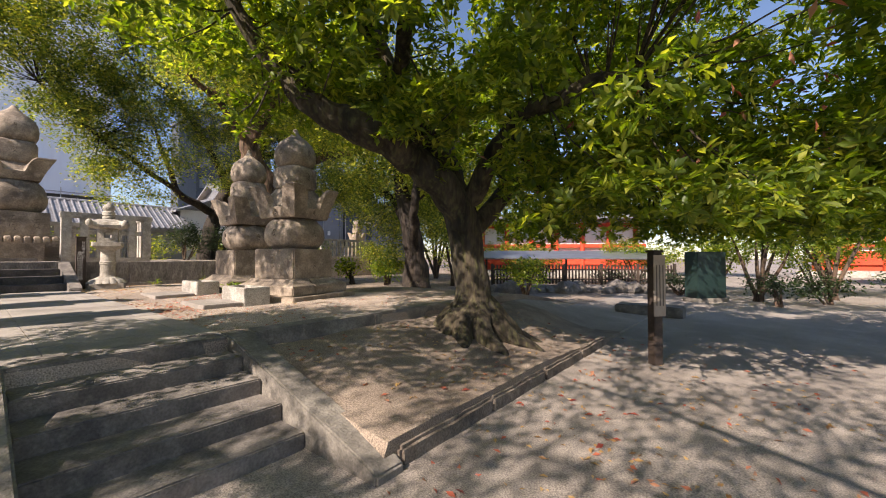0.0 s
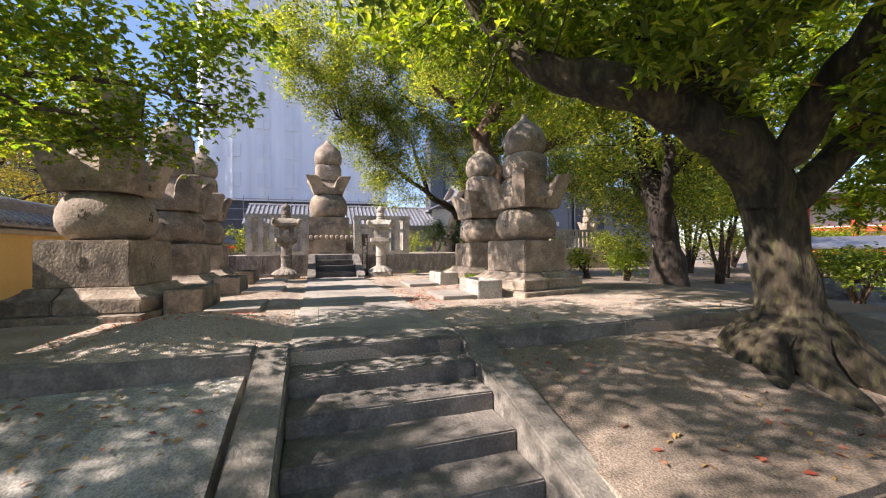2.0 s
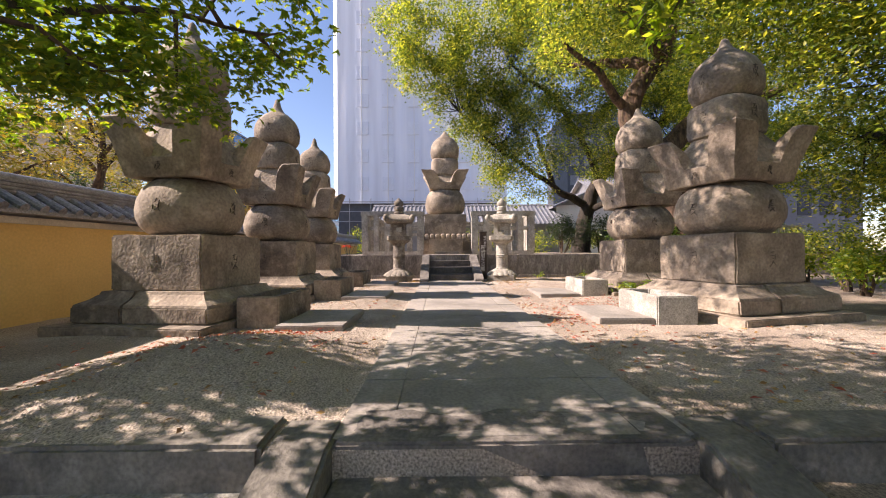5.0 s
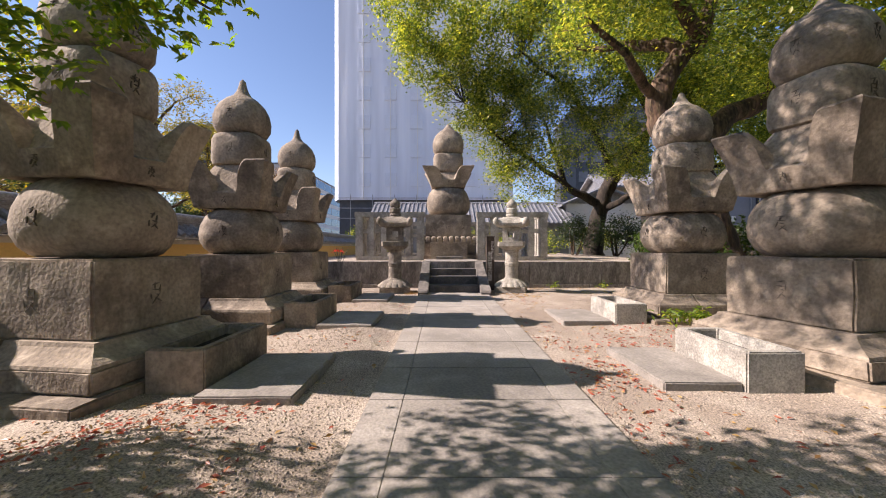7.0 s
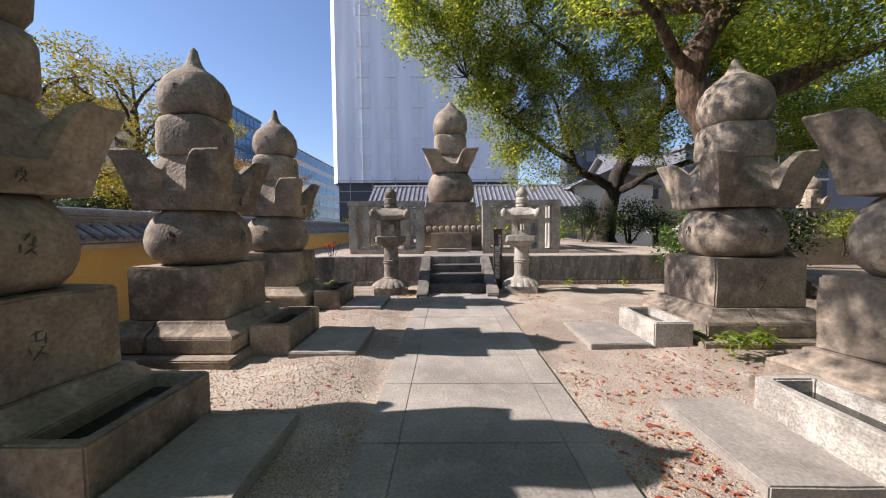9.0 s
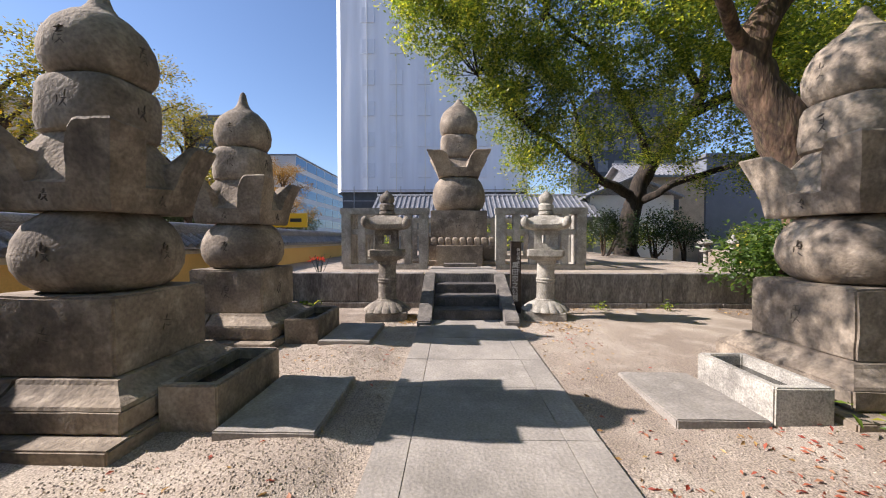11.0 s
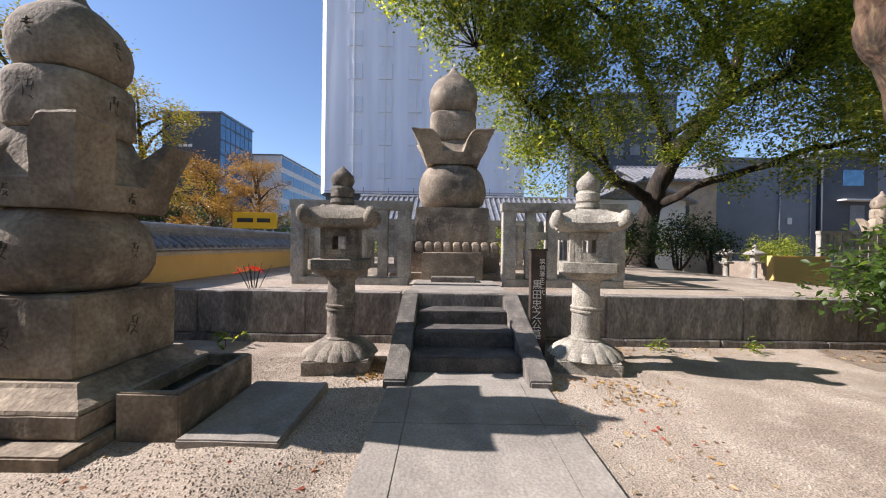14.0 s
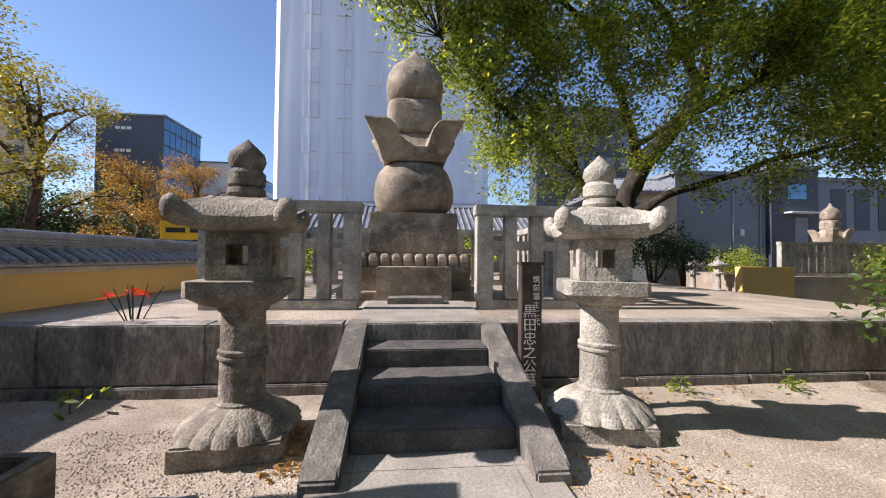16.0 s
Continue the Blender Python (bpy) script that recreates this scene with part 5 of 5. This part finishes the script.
for a, b in ((-0.66, -0.01), (0.01, 0.66)):
    d = part("door", box(-0.325, -0.3, a, b, 0.22, 1.9, 0.008), GREEN, gb)
    part("handle", box(-0.34, -0.325, b - 0.12 if a < 0 else a + 0.06, b - 0.06 if a < 0 else a + 0.12, 1.0, 1.2, 0.004), STEEL, d, "steel handle")
tagged(part("stone_curb", box(-3.3, -1.5, 12.6, 13.3, LOW - 0.05, LOW + 0.3, 0.04, None, 0.02), STONE_DARK), "low dark stone curb in the shade", "curb")


def red_hall(x, y, rz, w, label):
    e = thing("red_hall", x, y, LOW, label, "building", "", rz)
    part("wall", box(-w / 2, w / 2, 0.6, 6, 0.6, 5.0, 0.0), WHITE, e)
    part("floor_base", box(-w / 2 - 1, w / 2 + 1, -0.6, 6.5, 0, 0.6, 0.03), STONE_PALE, e)
    for i in range(int(w / 2.2) + 1):
        u = -w / 2 + i * 2.2
        part("column", tube([(u, 0.4, 0.6, 0.2), (u, 0.4, 4.8, 0.2)], None, 12), RED, e, "vermilion column", True)
    for zz in (1.1, 2.6, 4.4):
        part("beam", box(-w / 2, w / 2, 0.3, 0.5, zz, zz + 0.32, 0.01), RED, e)
    part("panel", box(-w / 2, w / 2, 0.5, 0.6, 0.6, 2.3, 0.01), RED, e)
    part("roof", box(-w / 2 - 1.6, w / 2 + 1.6, -1.6, 7.5, 4.9, 5.3, 0.05), TILE, e)
    return e


red_hall(-13.0, 33, 28, 14, "vermilion and white temple hall beyond the fence")
red_hall(12.0, 46, -20, 16, "vermilion temple hall with stone steps in sunlight")
lr = thing("low_roof", -9.5, 24.5, LOW, "low grey metal shelter roof behind the fence", "shelter", "", 30)
part("roof_sheet", box(-5.5, 5.5, -1.6, 1.6, 0, 0.1, 0.02), STEEL, lr).matrix_local = pose(0, 0, 1.85, 9)
for u in (-5, 0, 5):
    part("post", box(u - 0.06, u + 0.06, -0.9, -0.78, 0, 1.7, 0.01), WOOD, lr)

# shrubs and far greenery
def shrub(x, y, z, r, h, leaf, size, seed, label, per=10, density=60, stems=6):
    e = thing("shrub", x, y, z, label, "shrub")
    rnd = random.Random(seed)
    blobs = [(rnd.uniform(-.5, .5) * r, rnd.uniform(-.5, .5) * r, h * rnd.uniform(0.5, 0.85), r * rnd.uniform(.4, .65), r * rnd.uniform(.4, .65), h * rnd.uniform(.18, .3)) for _ in range(7)]
    for i in range(stems):
        a = rnd.uniform(0, 6.3)
        b = blobs[i % 7]
        part("stem", tube(curve_pts([(0.1 * math.cos(a), 0.1 * math.sin(a), -0.05, 0.04 + 0.01 * h), (b[0] * 0.5, b[1] * 0.5, b[2] * 0.5, 0.03 + 0.006 * h), (b[0], b[1], b[2], 0.012)], 4, 0.08, i), None, 6), BARK, e)
    leaves("foliage", blob_points(blobs, density, seed, 0.4, 0.5), size, leaf, e, 0.5, per, 0.5, 0.12, seed)
    return e


LEAF_SHRUB = leaf_mat("shrub_leaf", (0.03, 0.058, 0.014), (0.075, 0.125, 0.026), (0.15, 0.2, 0.045), 0.25, 0.4)
shrub(-15.2, 7.4, 0.5, 1.5, 2.1, LEAF_SHRUB, 0.13, 41, "leafy green shrub against the retaining wall", 10, 60)
shrub(-16.2, 9.6, 0.5, 1.3, 2.2, LEAF_SHRUB, 0.12, 42, "leafy green shrub against the retaining wall", 10, 50)
for i, (sx, sy, r, h) in enumerate(((0.2, 19.5, 2.6, 4.6), (2.6, 22, 2.8, 4.8), (6, 21, 2.4, 4.2), (-7.5, 15.0, 1.3, 1.6), (-13.5, 12.5, 1.4, 1.5), (-11.5, 9.0, 0.8, 0.9))):
    shrub(sx, sy, ground_z(sx, sy), r, h, LEAF_BIG if i % 2 else LEAF_MAPLE, 0.14, 50 + i, "tall many-stemmed green shrub in the court" if h > 3 else "low green shrub beside the trees", 10, 22 if h > 3 else 50)
for i, (sx, sy) in enumerate(((-31, 11.5), (-29.5, 7), (-30, 3.5), (-30, -4), (-33, 20), (-36, 24), (-28, 24), (-22, 30), (-16, 22), (-12, 27), (-18, 17))):
    shrub(sx, sy, 0.4 if sx < -20 else LOW, 2.2, 2.6, LEAF_CAMPHOR, 0.16, 70 + i, "clipped green garden shrub by the far houses", 8, 16, 3)

for i, (sx, sy) in enumerate(((-2.6, 20.5), (0.8, 17.8), (2.2, 19.6), (4.2, 19.0), (-5.5, 21.5))):
    shrub(sx, sy, LOW, 1.3, 1.1, LEAF_DARK, 0.13, 140 + i, "low dark shrub at the edge of the court", 10, 45, 4)
for i, (sx, sy) in enumerate(((-1.5, 25), (2.5, 27), (6.5, 26.5), (10.5, 27), (-6, 28), (-16, 30))):
    shrub(sx, sy, LOW, 2.6, 2.9, LEAF_BIG, 0.17, 110 + i, "dense evergreen hedge shrub at the court's edge", 10, 16, 4)
for i, (sx, sy, r, h) in enumerate(((-20, 24, 4.5, 8.5), (-3, 40, 6, 9), (8, 33, 5, 7.5), (-24, 34, 6, 10), (-14, 18.5, 3.2, 6.5), (20, 36, 6, 8))):
    shrub(sx, sy, LOW, r, h, LEAF_CAMPHOR, 0.2, 90 + i, "broad evergreen tree at the edge of the precinct", 12, 7, 5)

for i, (sx, sy) in enumerate(((-25.8, 10.4), (-26.5, 12.2), (-26.2, 8.2))):
    shrub(sx, sy, PLAT - 0.3, 1.5, 2.4, LEAF_DARK, 0.13, 130 + i, "dark evergreen shrub under the camphor tree", 10, 40, 5)

for i, (sx, sy) in enumerate(((-22, -18), (-27, -18.5), (-32, -18), (-37, -18.5), (-43, -18), (-49, -17))):
    shrub(sx, sy, LOW, 3.2, 5.6, LEAF_DARK, 0.2, 160 + i, "dark evergreen tree beyond the street", 12, 10, 5)

# ---- second grave plot beyond the platform ----
structure("plot_floor", box(-36.0, -28.6, 18.9, 31.0, -0.2, 1.42, 0.02), GRAVEL, "raised sandy ground of a further grave plot", "ground")
fence_run(-29.0, 19.4, -29.0, 25.4, 15, FL).location.z = 1.45
tower("stone_tower", -31.5, 25.2, 1.42, T + " in a far plot", "towers", 0.7, 1.13, ZS, WS, 0.2, True, 15)
for i, (mx, my) in enumerate(((-30.5, 15.9), (-31.5, 18.2))):
    e = thing("small_lantern", mx, my, 0.3, "small grey stone lantern among dark shrubs", "stone lantern", "small lanterns")
    part("pillar", loft([(0, 0.3, 6), (0.25, 0.3, 6), (0.3, 0.13, 2), (1.1, 0.12, 2)], 16), STONE_PALE, e)
    part("fire_box", loft([(1.1, 0.26, 8), (1.2, 0.28, 8), (1.22, 0.18, 8), (1.55, 0.18, 8)], 16), STONE_PALE, e)
    part("roof", loft([(1.54, 0.2, 5), (1.58, 0.42, 5), (1.66, 0.42, 5), (1.85, 0.12, 4), (1.9, 0.1, 2), (2.05, 0.1, 2), (2.15, 0.01, 2)], 24), STONE_PALE, e)
tagged(part("low_wall", box(-27.4, -27.0, 15.4, 17.9, -0.2, 1.9, 0.02), OCHRE), "short ochre plaster wall at the far plot", "wall", kind="structure")


# ---- fallen leaves, pebbles, weeds ----
def scatter(name, n, areas, size, m, seed, label, lift=0.012):
    rng = np.random.default_rng(seed)
    pts = []
    while len(pts) < n:
        x0, x1, y0, y1, z = areas[rng.integers(len(areas))]
        x, y = rng.uniform(x0, x1), rng.uniform(y0, y1)
        if noise.noise(Vector((x * 1.3, y * 1.3, seed))) + rng.uniform(-0.5, 0.35) < 0:
            continue
        pts.append((x, y, (ground_z(x, y) if z is None else z) + lift))
    o = leaves(name, pts, size, m, None, 0.12, 1, 0.42, 0.0, seed, droop=0.0)
    return tagged(o, label, "fallen leaves", kind="stuff")


TERR = [(-14, -4.9, -1.9, 0.1, None), (-14, -4.9, 2.0, 3.3, None), (-7.5, -4.9, 2.0, 7, None), (-7, -4.9, -4.4, -0.2, None)]
BED = [(-4.7, -2.4, 2.4, 8, None), (-2.2, 2, 2, 9, None), (-4.7, -2.1, -4.2, -0.3, None), (-2.2, 1, -3, 6, None)]
scatter("fallen_red_leaves", 330, TERR, 0.062, LEAF_RED, 5, "scattered fallen red leaves on the gravel")
scatter("fallen_dry_leaves", 600, TERR, 0.055, LEAF_DRY, 6, "scattered dry brown leaves on the gravel")
scatter("fallen_red_leaves", 420, BED, 0.085, LEAF_RED, 7, "scattered fallen red leaves under the tree")
scatter("fallen_dry_leaves", 900, BED, 0.07, LEAF_DRY, 8, "scattered dry leaves under the great tree")
scatter("fallen_dry_leaves", 700, [(-16.3, -15.6, 3.2, 8, None), (-14.8, -14.0, 1.9, 3.6, None), (-15.6, -14.6, -0.2, 0.12, None)], 0.06, LEAF_DRY, 9, "yellow-brown leaves drifted along the wall foot")
scatter("fallen_red_leaves", 620, [(-9.8, -6.6, 2.05, 2.7, None), (-7.5, -6.3, -2.2, -0.3, None), (-10.8, -9.2, 2.4, 4.4, None)], 0.06, LEAF_RED, 10, "drift of red leaves beside the path")


def pebbles(n, seed):
    rng = np.random.default_rng(seed)
    xy = np.column_stack([rng.uniform(-15.5, -4.9, n), np.where(rng.random(n) < 0.5, rng.uniform(-2.0, 0.15, n), rng.uniform(2.02, 5.5, n))])
    c = np.array([(x, y, ground_z(x, y)) for x, y in xy])
    r = rng.uniform(0.005, 0.014, n)[:, None, None]
    o = np.array([(1, 0, 0), (-1, 0, 0), (0, 1, 0), (0, -1, 0), (0, 0, 0.75), (0, 0, -0.75)])[None] * r * rng.uniform(0.7, 1.3, (n, 6, 1))
    v = (c[:, None, :] + o).reshape(-1, 3)
    f = [(0, 2, 4), (2, 1, 4), (1, 3, 4), (3, 0, 4)]
    idx = (np.arange(n)[:, None, None] * 6 + np.array(f)[None]).reshape(-1, 3)
    me = bpy.data.meshes.new("pebbles")
    me.from_pydata(v.tolist(), [], idx.tolist())
    return tagged(link("pebbles", me, GRAVEL), "loose sandy pebbles strewn over the ground", "pebbles", kind="stuff")


pebbles(45000, 3)


def weed(x, y, z, r, leaf, seed, label, n=30, size=0.12):
    e = thing("weed", x, y, z, label, "plant")
    rng = np.random.default_rng(seed)
    p = rng.normal(0, r * 0.5, (n, 3)) * (1, 1, 0.4) + (0, 0, r * 0.6)
    leaves("foliage", p, size, leaf, e, 0.4, 3, 0.35, 0.03, seed)
    part("stem", tube([(0, 0, -0.03, 0.008), (0.01, 0, r * 0.7, 0.005)], None, 5), BARK, e)


weed(-10.2, 4.3, G + 0.1, 0.22, LEAF_MAPLE, 1, "bright green weed at a tower's plinth")
weed(-10.3, 4.75, G + 0.1, 0.16, LEAF_MAPLE, 2, "bright green weed at a tower's plinth")
weed(-16.1, 4.2, 0.55, 0.16, LEAF_MAPLE, 3, "small green weed at the wall foot", 14, 0.1)
weed(-16.1, 5.7, 0.55, 0.18, LEAF_MAPLE, 4, "small green weed at the wall foot", 14, 0.1)
weed(-15.95, -2.5, 0.55, 0.3, LEAF_MAPLE, 5, "sparse grassy weed at the wall foot", 7, 0.16)
LILY_RED = leaf_mat("lily_red", (0.5, 0.035, 0.03), (0.58, 0.06, 0.04), (0.62, 0.12, 0.07), 0.3, 0.35)
lily = thing("spider_lily", -16.9, -2.55, PLAT, "red spider lily clump on the platform edge", "flower")
rnd = random.Random(2)
for i in range(9):
    a, r = rnd.uniform(0, 6.3), rnd.uniform(0.05, 0.35)
    hx, hy, hz = r * math.cos(a), r * math.sin(a), rnd.uniform(0.3, 0.5)
    part("stalk", tube([(hx * 0.3, hy * 0.3, -0.02, 0.008), (hx * 0.7, hy * 0.7, hz * 0.6, 0.007), (hx, hy, hz, 0.005)], None, 5), GREEN, lily)
    if i % 3 == 0:
        leaves("bloom", [(hx, hy, hz)], 0.11, LILY_RED, lily, 0.8, 14, 0.14, 0.01, i, droop=-0.3)
